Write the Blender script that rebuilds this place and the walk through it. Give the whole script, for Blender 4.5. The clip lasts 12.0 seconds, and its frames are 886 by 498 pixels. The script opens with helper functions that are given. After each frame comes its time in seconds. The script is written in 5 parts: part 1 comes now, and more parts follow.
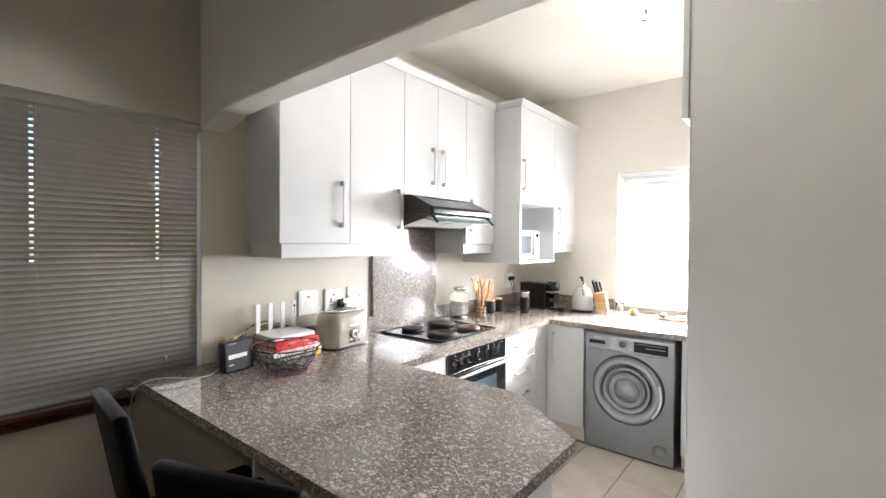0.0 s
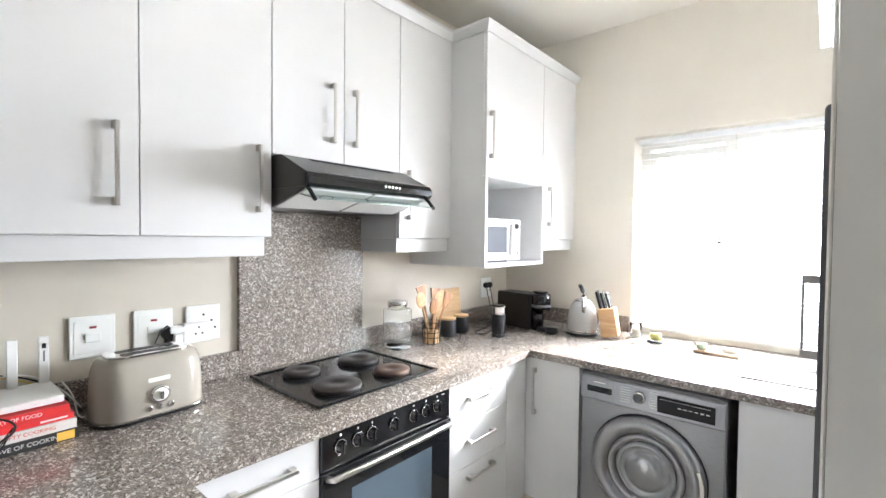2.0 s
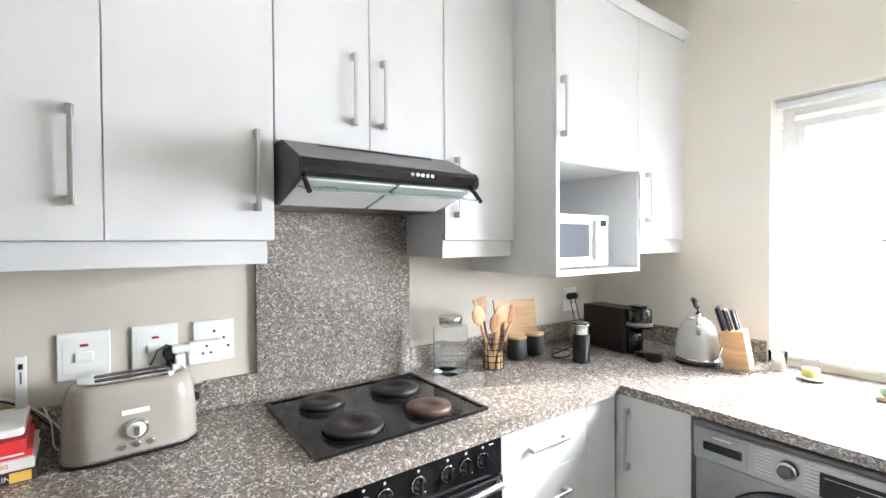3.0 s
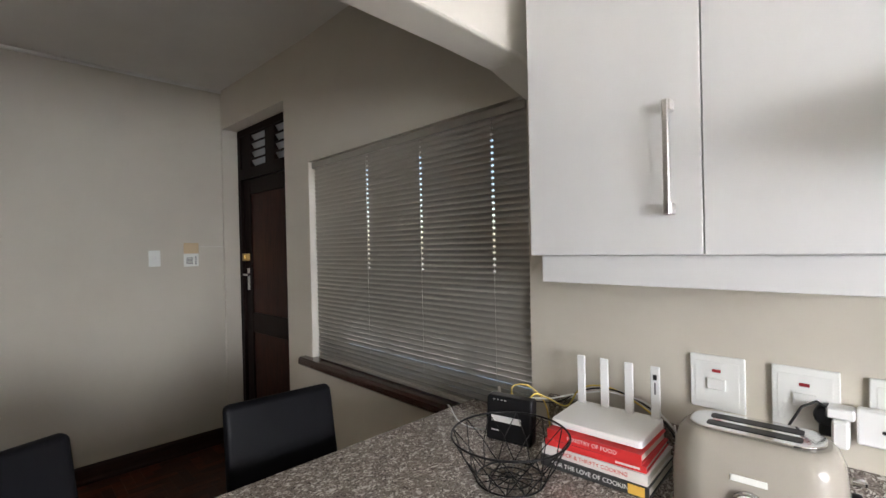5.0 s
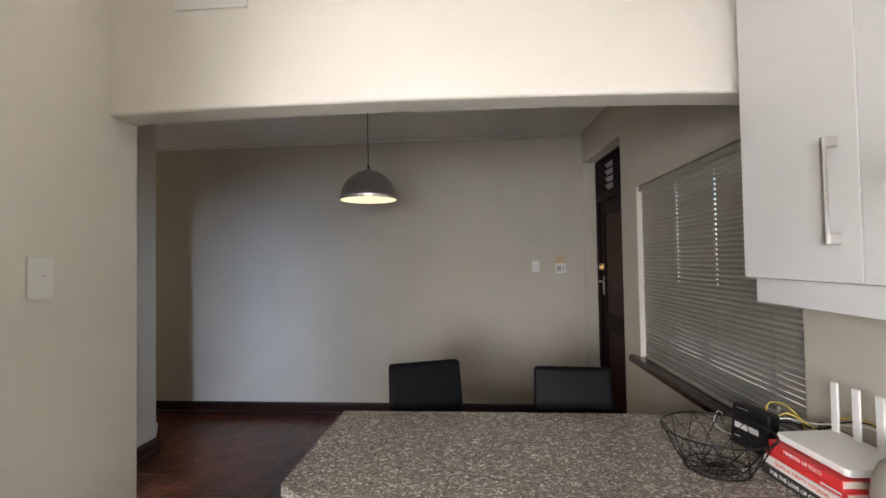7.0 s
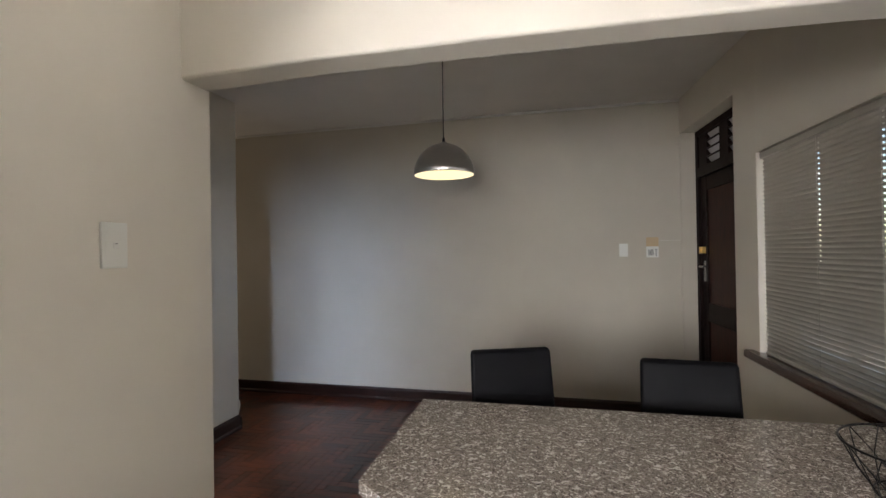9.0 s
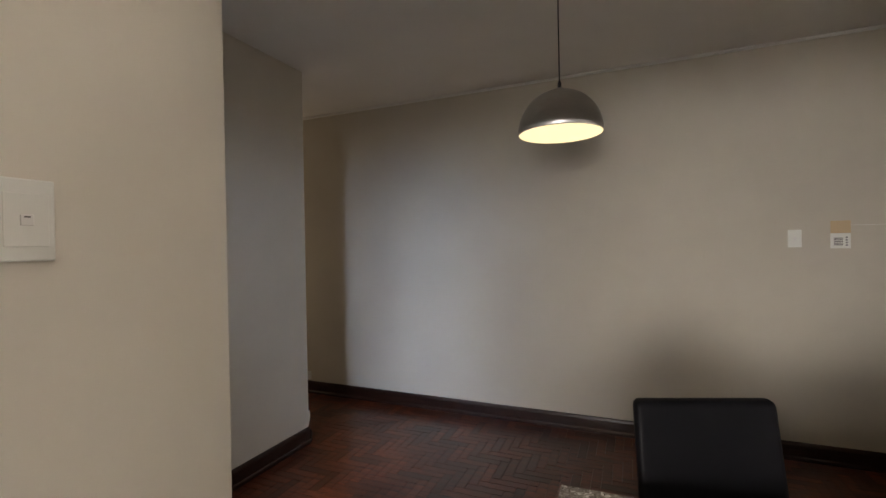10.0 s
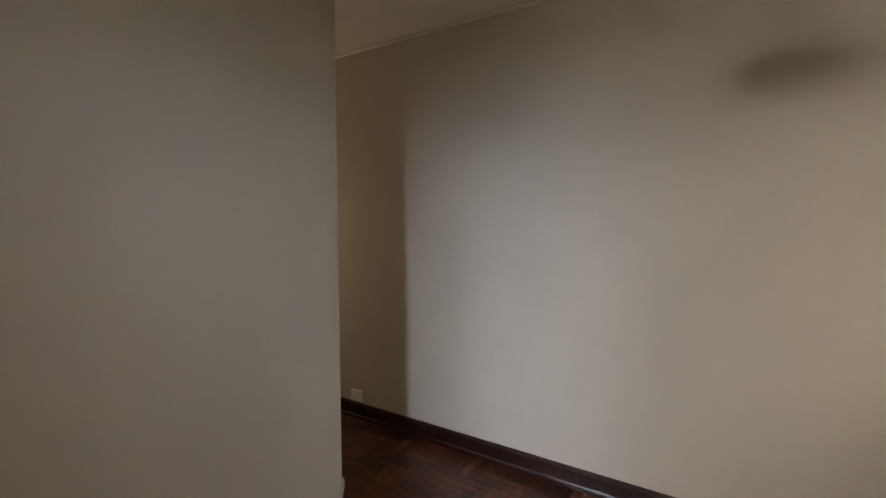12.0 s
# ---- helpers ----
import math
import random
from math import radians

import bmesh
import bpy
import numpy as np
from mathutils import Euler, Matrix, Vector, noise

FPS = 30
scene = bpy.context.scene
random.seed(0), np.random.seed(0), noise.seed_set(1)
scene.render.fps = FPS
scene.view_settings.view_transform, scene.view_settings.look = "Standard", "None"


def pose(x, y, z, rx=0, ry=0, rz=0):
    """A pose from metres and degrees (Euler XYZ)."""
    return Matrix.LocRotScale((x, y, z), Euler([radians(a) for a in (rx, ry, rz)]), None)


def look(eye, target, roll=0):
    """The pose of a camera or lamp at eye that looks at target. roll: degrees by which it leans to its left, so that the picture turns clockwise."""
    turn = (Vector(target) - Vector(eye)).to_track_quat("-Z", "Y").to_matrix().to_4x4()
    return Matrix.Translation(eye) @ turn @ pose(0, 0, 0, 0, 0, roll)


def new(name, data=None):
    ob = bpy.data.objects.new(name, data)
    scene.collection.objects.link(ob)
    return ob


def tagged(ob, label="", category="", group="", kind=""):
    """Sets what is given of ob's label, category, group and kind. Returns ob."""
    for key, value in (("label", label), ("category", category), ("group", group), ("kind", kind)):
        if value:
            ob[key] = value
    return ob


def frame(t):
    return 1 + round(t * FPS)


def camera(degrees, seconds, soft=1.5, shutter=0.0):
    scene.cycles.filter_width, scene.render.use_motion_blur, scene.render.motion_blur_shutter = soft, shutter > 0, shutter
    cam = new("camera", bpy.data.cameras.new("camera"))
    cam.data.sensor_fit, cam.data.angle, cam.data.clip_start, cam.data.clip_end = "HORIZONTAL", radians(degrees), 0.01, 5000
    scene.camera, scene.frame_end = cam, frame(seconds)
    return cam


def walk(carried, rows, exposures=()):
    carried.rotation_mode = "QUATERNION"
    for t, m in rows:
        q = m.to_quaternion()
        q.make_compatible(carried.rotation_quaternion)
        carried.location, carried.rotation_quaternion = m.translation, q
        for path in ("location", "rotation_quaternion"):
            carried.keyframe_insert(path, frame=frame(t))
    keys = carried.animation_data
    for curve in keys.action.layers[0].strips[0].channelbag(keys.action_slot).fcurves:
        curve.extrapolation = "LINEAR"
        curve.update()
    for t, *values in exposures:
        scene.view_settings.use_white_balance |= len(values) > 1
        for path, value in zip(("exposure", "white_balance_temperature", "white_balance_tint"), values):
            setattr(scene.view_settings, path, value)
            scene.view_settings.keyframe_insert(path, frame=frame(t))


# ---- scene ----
cam = camera(89.6, 12.0)
# seconds, stops, kelvin, tint
EXPOSURES = [(0, 1.28, 6350, 13), (2.7, 1.1, 6150, 11), (4.5, 0.88, 6200, 12), (5.5, 0.72, 6800, 15), (8.5, 0.62, 6750, 14), (10.0, 0.6, 7500, 17), (12.0, 0.74, 8300, 18)]
PATH = [
    (0, (-0.473, 0.958, 1.501), (-1.729, 2.514, 1.47), 0.4),
    (0.5, (-0.528, 1.259, 1.499), (-1.792, 2.808, 1.462), 0.4),
    (1, (-0.583, 1.57, 1.5), (-1.867, 3.103, 1.46), 0.2),
    (1.5, (-0.724, 1.867, 1.495), (-2.019, 3.39, 1.452), 0.4),
    (2, (-0.827, 2.126, 1.493), (-2.136, 3.637, 1.441), 0.6),
    (2.5, (-0.872, 2.395, 1.483), (-2.253, 3.842, 1.456), -0.1),
    (2.7, (-0.904, 2.476, 1.477), (-2.37, 3.836, 1.454), -0.3),
    (4.5, (-1.408, 2.819, 1.527), (-3.298, 2.168, 1.457), -1.1),
    (5, (-1.382, 2.829, 1.519), (-2.783, 1.403, 1.509), -1.3),
    (5.5, (-1.33, 2.922, 1.524), (-2.143, 1.095, 1.55), -0.8),
    (6, (-1.344, 3.093, 1.551), (-1.675, 1.12, 1.592), -1.0),
    (6.5, (-1.484, 3.338, 1.558), (-1.49, 1.338, 1.606), -1.1),
    (6.7, (-1.544, 3.443, 1.559), (-1.444, 1.446, 1.611), -1.0),
    (8.3, (-1.67, 3.713, 1.493), (-1.415, 1.73, 1.532), -0.9),
    (8.5, (-1.64, 3.626, 1.487), (-1.328, 1.651, 1.519), -0.9),
    (9, (-1.49, 3.346, 1.488), (-1.035, 1.398, 1.502), -0.9),
    (9.5, (-1.34, 3.03, 1.458), (-0.733, 1.124, 1.469), -1.0),
    (10, (-1.159, 2.693, 1.469), (-0.377, 0.852, 1.457), -1.0),
    (10.5, (-0.931, 2.388, 1.479), (-0.056, 0.59, 1.421), -1.0),
    (11, (-0.765, 2.085, 1.505), (0.134, 0.299, 1.412), -0.2),
    (11.5, (-0.665, 1.772, 1.548), (0.264, 0.005, 1.415), -0.1),
    (12, (-0.48, 1.52, 1.548), (0.607, -0.159, 1.418), 0.0),
]
walk(cam, [(t, look(eye, target, roll)) for t, eye, target, roll in PATH], EXPOSURES)

# ---- world, sun and large lights ----
world = bpy.data.worlds.new("sky")
scene.world = world
world.use_nodes = True
wn = world.node_tree.nodes
sky = wn.new("ShaderNodeTexSky")
sky.sky_type = "NISHITA"
sky.sun_disc = False
sky.sun_elevation = radians(30.3)
sky.sun_rotation = radians(22.8)
world.node_tree.links.new(sky.outputs[0], wn["Background"].inputs[0])
wn["Background"].inputs[1].default_value = 0.15

SUN_WAY = Vector((-0.42, -1.0, -0.633))
sun = new("sun", bpy.data.lights.new("sun", "SUN"))
sun.data.energy, sun.data.angle, sun.data.color = 5.0, radians(0.5), (1.0, 0.95, 0.87)
sun.matrix_world = look((0, 0, 0), SUN_WAY)


def area(name, eye, target, sx, sy, power, color, spread=180):
    lamp = new(name, bpy.data.lights.new(name, "AREA"))
    lamp.data.shape, lamp.data.size, lamp.data.size_y = "RECTANGLE", sx, sy
    lamp.data.energy, lamp.data.color, lamp.data.spread = power, color, radians(spread)
    lamp.matrix_world = look(eye, target)
    return lamp


# sky light of the kitchen window, behind its blind
area("window_light", (-1.09, 5.345, 1.47), (-1.09, 0.0, -2.8), 1.34, 0.94, 76, (0.93, 0.96, 1.0), 142)
# unseen lamp added to throw the bluish patch on the long dining wall
area("lobby_light", (0.44, 2.46, 1.90), (0.66, -1.0, -0.60), 0.21, 1.3, 19.0, (0.54, 0.71, 1.0), 82)
# fill added on the room side of the shut blind to brighten the dining room
area("blind_window_light", (-2.71, 1.13, 1.45), (0.0, 1.0, 1.35), 1.5, 1.0, 1.0, (1.0, 0.96, 0.92), 110)
# the flat goes on behind the passage; unseen fill added to lift the far wall
area("passage_light", (3.3, -0.55, 1.4), (1.0, -0.8, 1.2), 0.7, 1.6, 3.2, (1.0, 0.86, 0.68))
# the bulb in the pendant shade
bulb_light = new("bulb_light", bpy.data.lights.new("bulb_light", "AREA"))
bulb_light.data.shape, bulb_light.data.size = "DISK", 0.34
bulb_light.data.energy, bulb_light.data.color = 0.8, (1.0, 0.88, 0.62)
bulb_light.location = (-0.86, 0.585, 1.972)


# ---- materials ----
def mat(name, color=(0.8, 0.8, 0.8), rough=0.5, metal=0.0, **kw):
    m = bpy.data.materials.new(name)
    m.use_nodes = True
    b = m.node_tree.nodes["Principled BSDF"]
    b.inputs["Base Color"].default_value = (*color, 1)
    b.inputs["Roughness"].default_value = rough
    b.inputs["Metallic"].default_value = metal
    for k, v in kw.items():
        b.inputs[k.replace("_", " ")].default_value = v
    return m


def nodes(m):
    return m.node_tree.nodes, m.node_tree.links, m.node_tree.nodes["Principled BSDF"]


def noise_node(m, scale, detail=4, stretch=(1, 1, 1), obj=True):
    n, l, b = nodes(m)
    tc, mp, no = n.new("ShaderNodeTexCoord"), n.new("ShaderNodeMapping"), n.new("ShaderNodeTexNoise")
    mp.inputs["Scale"].default_value = stretch
    no.inputs["Scale"].default_value, no.inputs["Detail"].default_value = scale, detail
    l.new(tc.outputs["Object"], mp.inputs[0])
    l.new(mp.outputs[0], no.inputs[0])
    return no


def ramp(m, src, stops):
    n, l, b = nodes(m)
    r = n.new("ShaderNodeValToRGB")
    els = r.color_ramp.elements
    while len(els) < len(stops):
        els.new(0.5)
    for e, (p, c) in zip(els, stops):
        e.position, e.color = p, (*c, 1)
    l.new(src, r.inputs[0])
    return r


def bump(m, src, strength, dist=0.002):
    n, l, b = nodes(m)
    bp = n.new("ShaderNodeBump")
    bp.inputs["Strength"].default_value, bp.inputs["Distance"].default_value = strength, dist
    l.new(src, bp.inputs["Height"])
    l.new(bp.outputs[0], b.inputs["Normal"])


def rough_var(m, lo, hi, scale=6):
    n, l, b = nodes(m)
    no = noise_node(m, scale)
    mr = n.new("ShaderNodeMapRange")
    mr.inputs[3].default_value, mr.inputs[4].default_value = lo, hi
    l.new(no.outputs[0], mr.inputs[0])
    l.new(mr.outputs[0], b.inputs["Roughness"])


def painted(name, c, rough=0.6, grain=60, depth=0.25):
    m = mat(name, c, rough)
    n, l, b = nodes(m)
    big = noise_node(m, 1.3, 5)
    r = ramp(m, big.outputs[0], [(0.3, tuple(v * 0.93 for v in c)), (0.7, tuple(min(1, v * 1.04) for v in c))])
    l.new(r.outputs[0], b.inputs["Base Color"])
    bump(m, noise_node(m, grain, 6).outputs[0], depth)
    return m


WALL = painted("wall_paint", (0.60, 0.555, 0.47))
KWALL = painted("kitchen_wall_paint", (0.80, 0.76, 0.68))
KCEIL = painted("kitchen_ceiling_paint", (0.82, 0.79, 0.72), 0.8, 40)
CEIL = painted("ceiling_paint", (0.78, 0.76, 0.72), 0.8, 40)
TRIM = painted("white_gloss_paint", (0.78, 0.77, 0.73), 0.35, 30, 0.1)
CAB = painted("white_laminate", (0.69, 0.69, 0.685), 0.35, 200, 0.04)
WHITE = mat("white_plastic", (0.82, 0.82, 0.80), 0.3)
OFFWHITE = mat("socket_plastic", (0.84, 0.85, 0.81), 0.3)
BLACKP = mat("black_plastic", (0.010, 0.010, 0.011), 0.35, Specular_IOR_Level=0.3)
BLACKG = mat("black_gloss", (0.008, 0.008, 0.009), 0.08)
HOODM = mat("hood_enamel", (0.03, 0.028, 0.027), 0.28)
ENAMEL = mat("hob_enamel", (0.012, 0.012, 0.013), 0.12)
CHROME = mat("chrome", (0.75, 0.75, 0.75), 0.12, 1.0)
BLIND = mat("blind_slat_grey", (0.45, 0.43, 0.385), 0.36, 0.6)
BLINDW = mat("blind_slat_white", (0.85, 0.86, 0.88), 0.4)
n, l, b = nodes(BLINDW)
tr, mx = n.new("ShaderNodeBsdfTranslucent"), n.new("ShaderNodeMixShader")
tr.inputs[0].default_value, mx.inputs[0].default_value = (0.9, 0.9, 0.9, 1), 0.2
l.new(b.outputs[0], mx.inputs[1])
l.new(tr.outputs[0], mx.inputs[2])
l.new(mx.outputs[0], n["Material Output"].inputs[0])
CORD = mat("blind_cord", (0.55, 0.53, 0.48), 0.8)
RED = mat("red_cover", (0.62, 0.03, 0.03), 0.4)
PAPER = mat("paper_pages", (0.62, 0.58, 0.50), 0.8)
COVERW = mat("white_cover", (0.72, 0.70, 0.66), 0.4)
COVERB = mat("black_cover", (0.03, 0.03, 0.03), 0.35)
YELLOW = mat("yellow_cover_print", (0.75, 0.45, 0.08), 0.4)
INK = mat("white_ink", (0.75, 0.73, 0.70), 0.6)
NEON = mat("neon_window", (0.28, 0.015, 0.02), 0.3)
REDINK = mat("red_ink", (0.6, 0.08, 0.06), 0.6)
WIRE = mat("black_wire", (0.015, 0.015, 0.015), 0.4, 0.6)
GREIGE = mat("greige_enamel", (0.36, 0.33, 0.285), 0.16)
TAP = mat("steel_plain", (0.55, 0.55, 0.54), 0.25, 1.0)
GLASSC = mat("clear_glass", (0.97, 0.985, 0.98), 0.02, 0.0, Transmission_Weight=1.0, IOR=1.12)
PANE = mat("window_glass", (1, 1, 1), 0.0, 0.0, Transmission_Weight=1.0, IOR=1.1)
VISOR = mat("hood_visor_glass", (0.62, 0.76, 0.70), 0.06, 0.0, Transmission_Weight=0.55, IOR=1.45)
FILTER = mat("filter_plate_paint", (0.72, 0.72, 0.70), 0.4)
LOUVRE = mat("louvre_glass", (0.42, 0.41, 0.40), 0.4, 0.0, Transmission_Weight=0.35)
MICROG = mat("microwave_window", (0.04, 0.045, 0.055), 0.3, Specular_IOR_Level=0.06)
DISPLAY = mat("display_black", (0.006, 0.006, 0.007), 0.3, Specular_IOR_Level=0.2)
PORTHOLE = mat("porthole_glass", (0.30, 0.31, 0.32), 0.1, 0.35)
GABLEW = mat("gable_laminate", (0.79, 0.79, 0.78), 0.4)
OVENG = mat("oven_door_glass", (0.01, 0.011, 0.013), 0.04)
OVENIN = mat("oven_window", (0.05, 0.07, 0.09), 0.06)
RUBBER = mat("grey_rubber", (0.12, 0.125, 0.13), 0.45)
LATTE = mat("pale_ceramic", (0.7, 0.66, 0.58), 0.4)
YCABLE = mat("yellow_cable", (0.65, 0.48, 0.10), 0.5)
BRASS = mat("brass", (0.6, 0.42, 0.15), 0.3, 1.0)
NECTAR = mat("yellow_soap", (0.75, 0.70, 0.25), 0.2)
GROUT = mat("tile_grout", (0.22, 0.19, 0.15), 0.9)
EARTH = painted("paving_outside", (0.42, 0.38, 0.33), 0.9, 20)
INTERCOM = mat("cream_plastic", (0.62, 0.47, 0.28), 0.4)

leather = mat("black_leather", (0.004, 0.004, 0.005), 0.5, 0.0, Specular_IOR_Level=0.07)
bump(leather, noise_node(leather, 350, 3).outputs[0], 0.25, 0.001)
rough_var(leather, 0.42, 0.58, 12)

lamp_glow = mat("lamp_inside", (0.3, 0.28, 0.2), 0.8)
lamp_glow.node_tree.nodes["Principled BSDF"].inputs["Emission Color"].default_value = (1.0, 0.90, 0.52, 1)
lamp_glow.node_tree.nodes["Principled BSDF"].inputs["Emission Strength"].default_value = 0.85


def brushed(name, c, rough, stretch, metal=1.0, depth=0.06):
    m = mat(name, c, rough, metal)
    no = noise_node(m, 30, 5, stretch)
    bump(m, no.outputs[0], depth, 0.001)
    n, l, b = nodes(m)
    r = ramp(m, no.outputs[0], [(0.3, tuple(v * 0.85 for v in c)), (0.7, c)])
    l.new(r.outputs[0], b.inputs["Base Color"])
    return m


STEEL = brushed("brushed_steel", (0.64, 0.62, 0.59), 0.32, (1, 1, 30))
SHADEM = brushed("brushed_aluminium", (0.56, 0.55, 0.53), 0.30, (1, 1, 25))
SHADEM.node_tree.nodes["Principled BSDF"].inputs["Anisotropic"].default_value = 0.75
WASHM = brushed("graphite_steel", (0.27, 0.275, 0.29), 0.38, (1, 1, 12), 0.7)
WASHL = brushed("silver_panel", (0.31, 0.315, 0.33), 0.34, (12, 1, 1), 0.75)
FRIDGEM = brushed("dark_steel", (0.10, 0.10, 0.105), 0.45, (1, 20, 1), 0.7)
FRIDGEM.node_tree.nodes["Principled BSDF"].inputs["Specular IOR Level"].default_value = 0.2
FRIDGEM.node_tree.nodes["Principled BSDF"].inputs["Metallic"].default_value = 0.35
HOBPLATE = brushed("burner_iron", (0.055, 0.05, 0.048), 0.45, (1, 1, 1), 0.6, 0.2)
RUSTPLATE = brushed("burner_iron_warm", (0.14, 0.095, 0.075), 0.5, (1, 1, 1), 0.5, 0.2)
KETTLEM = brushed("kettle_enamel", (0.60, 0.60, 0.58), 0.22, (1, 1, 20), 0.15)


def wood(name, dark, light, rough, stretch=(1, 12, 12), scale=6, coat=0.0, rnd=0.0):
    m = mat(name, light, rough, 0, Coat_Weight=coat, Coat_Roughness=0.12)
    n, l, b = nodes(m)
    no = noise_node(m, scale, 8, stretch)
    no.inputs["Distortion"].default_value = 0.6
    r = ramp(m, no.outputs[0], [(0.3, dark), (0.7, light)])
    src = r.outputs[0]
    if rnd:
        oi, hsv, mr = n.new("ShaderNodeObjectInfo"), n.new("ShaderNodeHueSaturation"), n.new("ShaderNodeMapRange")
        mr.inputs[3].default_value, mr.inputs[4].default_value = 1 - rnd, 1 + rnd
        l.new(oi.outputs["Random"], mr.inputs[0])
        l.new(mr.outputs[0], hsv.inputs["Value"])
        l.new(src, hsv.inputs["Color"])
        src = hsv.outputs[0]
    l.new(src, b.inputs["Base Color"])
    bump(m, no.outputs[0], 0.12, 0.001)
    return m


DOORW = wood("dark_door_wood", (0.004, 0.0016, 0.0012), (0.013, 0.004, 0.0026), 0.55, (12, 12, 1))
PANELW = wood("red_door_panel", (0.020, 0.005, 0.003), (0.055, 0.013, 0.007), 0.45, (12, 12, 1))
SILLW = wood("varnished_sill_wood", (0.02, 0.006, 0.004), (0.06, 0.018, 0.012), 0.18, (12, 1, 12), coat=0.4)
SKIRTW = wood("skirting_wood", (0.012, 0.005, 0.004), (0.034, 0.012, 0.008), 0.3, (1, 12, 12))
PARQ = wood("parquet_block", (0.010, 0.003, 0.0018), (0.115, 0.027, 0.010), 0.28, (1, 10, 1), 9, 0.15, 0.65)
PARQ.node_tree.nodes["Principled BSDF"].inputs["Specular IOR Level"].default_value = 0.35
for m_ in (DOORW, PANELW):
    m_.node_tree.nodes["Principled BSDF"].inputs["Specular IOR Level"].default_value = 0.14
BEECH = wood("beech_wood", (0.44, 0.25, 0.11), (0.60, 0.39, 0.20), 0.5, (1, 8, 8))
OLIVE = wood("utensil_wood", (0.20, 0.08, 0.03), (0.50, 0.27, 0.11), 0.5, (8, 8, 1), 8)
BOARDW = wood("bamboo_board", (0.48, 0.29, 0.13), (0.62, 0.42, 0.22), 0.5, (8, 1, 8))
BOARDW2 = wood("pale_board", (0.6, 0.42, 0.26), (0.72, 0.54, 0.36), 0.5, (1, 8, 8))

# granite: brown-grey ground with pale and dark flecks
granite = mat("polished_granite", (0.3, 0.25, 0.2), 0.13)
n, l, b = nodes(granite)
tc = n.new("ShaderNodeTexCoord")
warp = n.new("ShaderNodeTexNoise")
warp.inputs["Scale"].default_value = 60
warpmix = n.new("ShaderNodeMix")
warpmix.data_type = "VECTOR"
warpmix.inputs["Factor"].default_value = 0.03
l.new(tc.outputs["Object"], warp.inputs[0])
l.new(tc.outputs["Object"], warpmix.inputs[4])
l.new(warp.outputs["Color"], warpmix.inputs[5])


def cells(scale, stretch):
    mp, v = n.new("ShaderNodeMapping"), n.new("ShaderNodeTexVoronoi")
    mp.inputs["Scale"].default_value = stretch
    v.inputs["Scale"].default_value = scale
    l.new(warpmix.outputs[1], mp.inputs[0])
    l.new(mp.outputs[0], v.inputs[0])
    sep = n.new("ShaderNodeSeparateColor")
    l.new(v.outputs["Color"], sep.inputs[0])
    return sep.outputs[0]


c1 = ramp(granite, cells(400, (0.8, 0.9, 1.25)), [(0.0, (0.015, 0.012, 0.011)), (0.15, (0.115, 0.094, 0.079)), (0.55, (0.205, 0.174, 0.150)), (1.0, (0.37, 0.33, 0.295))])
c2 = ramp(granite, cells(215, (0.5, 0.85, 1.3)), [(0.0, (0, 0, 0)), (0.83, (0, 0, 0)), (0.86, (0.9, 0.9, 0.9)), (1.0, (1, 1, 1))])
mixg = n.new("ShaderNodeMix")
mixg.data_type = "RGBA"
l.new(c2.outputs[0], mixg.inputs[0])
l.new(c1.outputs[0], mixg.inputs[6])
mixg.inputs[7].default_value = (0.57, 0.53, 0.475, 1)
l.new(mixg.outputs[2], b.inputs["Base Color"])
rough_var(granite, 0.05, 0.12, 5)
b.inputs["Specular IOR Level"].default_value = 0.42

tile = mat("cream_floor_tile", (0.62, 0.56, 0.46), 0.25)
n, l, b = nodes(tile)
no = noise_node(tile, 5, 6)
r = ramp(tile, no.outputs[0], [(0.3, (0.56, 0.50, 0.41)), (0.7, (0.68, 0.62, 0.53))])
l.new(r.outputs[0], b.inputs["Base Color"])
bump(tile, noise_node(tile, 60).outputs[0], 0.05)


# ---- helpers for meshes ----
def box(bm, x0, x1, y0, y1, z0, z1, bevel=0.0, seg=1):
    g = bmesh.ops.create_cube(bm, size=1)["verts"]
    bmesh.ops.scale(bm, verts=g, vec=(x1 - x0, y1 - y0, z1 - z0))
    bmesh.ops.translate(bm, verts=g, vec=((x0 + x1) / 2, (y0 + y1) / 2, (z0 + z1) / 2))
    if bevel:
        es = list({e for v in g for e in v.link_edges})
        bmesh.ops.bevel(bm, geom=es, offset=bevel, segments=seg, profile=0.5, affect="EDGES")
    return bm


def lathe(bm, prof, cx=0.0, cy=0.0, seg=32, m=None):
    """Turn (radius, z) pairs about the upright axis."""
    rings = []
    for r_, z_ in prof:
        ring = []
        for i in range(seg):
            a = 2 * math.pi * i / seg
            p = Vector((cx + r_ * math.cos(a), cy + r_ * math.sin(a), z_))
            ring.append(bm.verts.new(m @ p if m else p))
        rings.append(ring)
    for a_, b_ in zip(rings, rings[1:]):
        for i in range(seg):
            j = (i + 1) % seg
            f = bm.faces.new((a_[i], a_[j], b_[j], b_[i]))
            f.smooth = True
    bm.faces.new(list(reversed(rings[0])))
    bm.faces.new(rings[-1])
    return bm


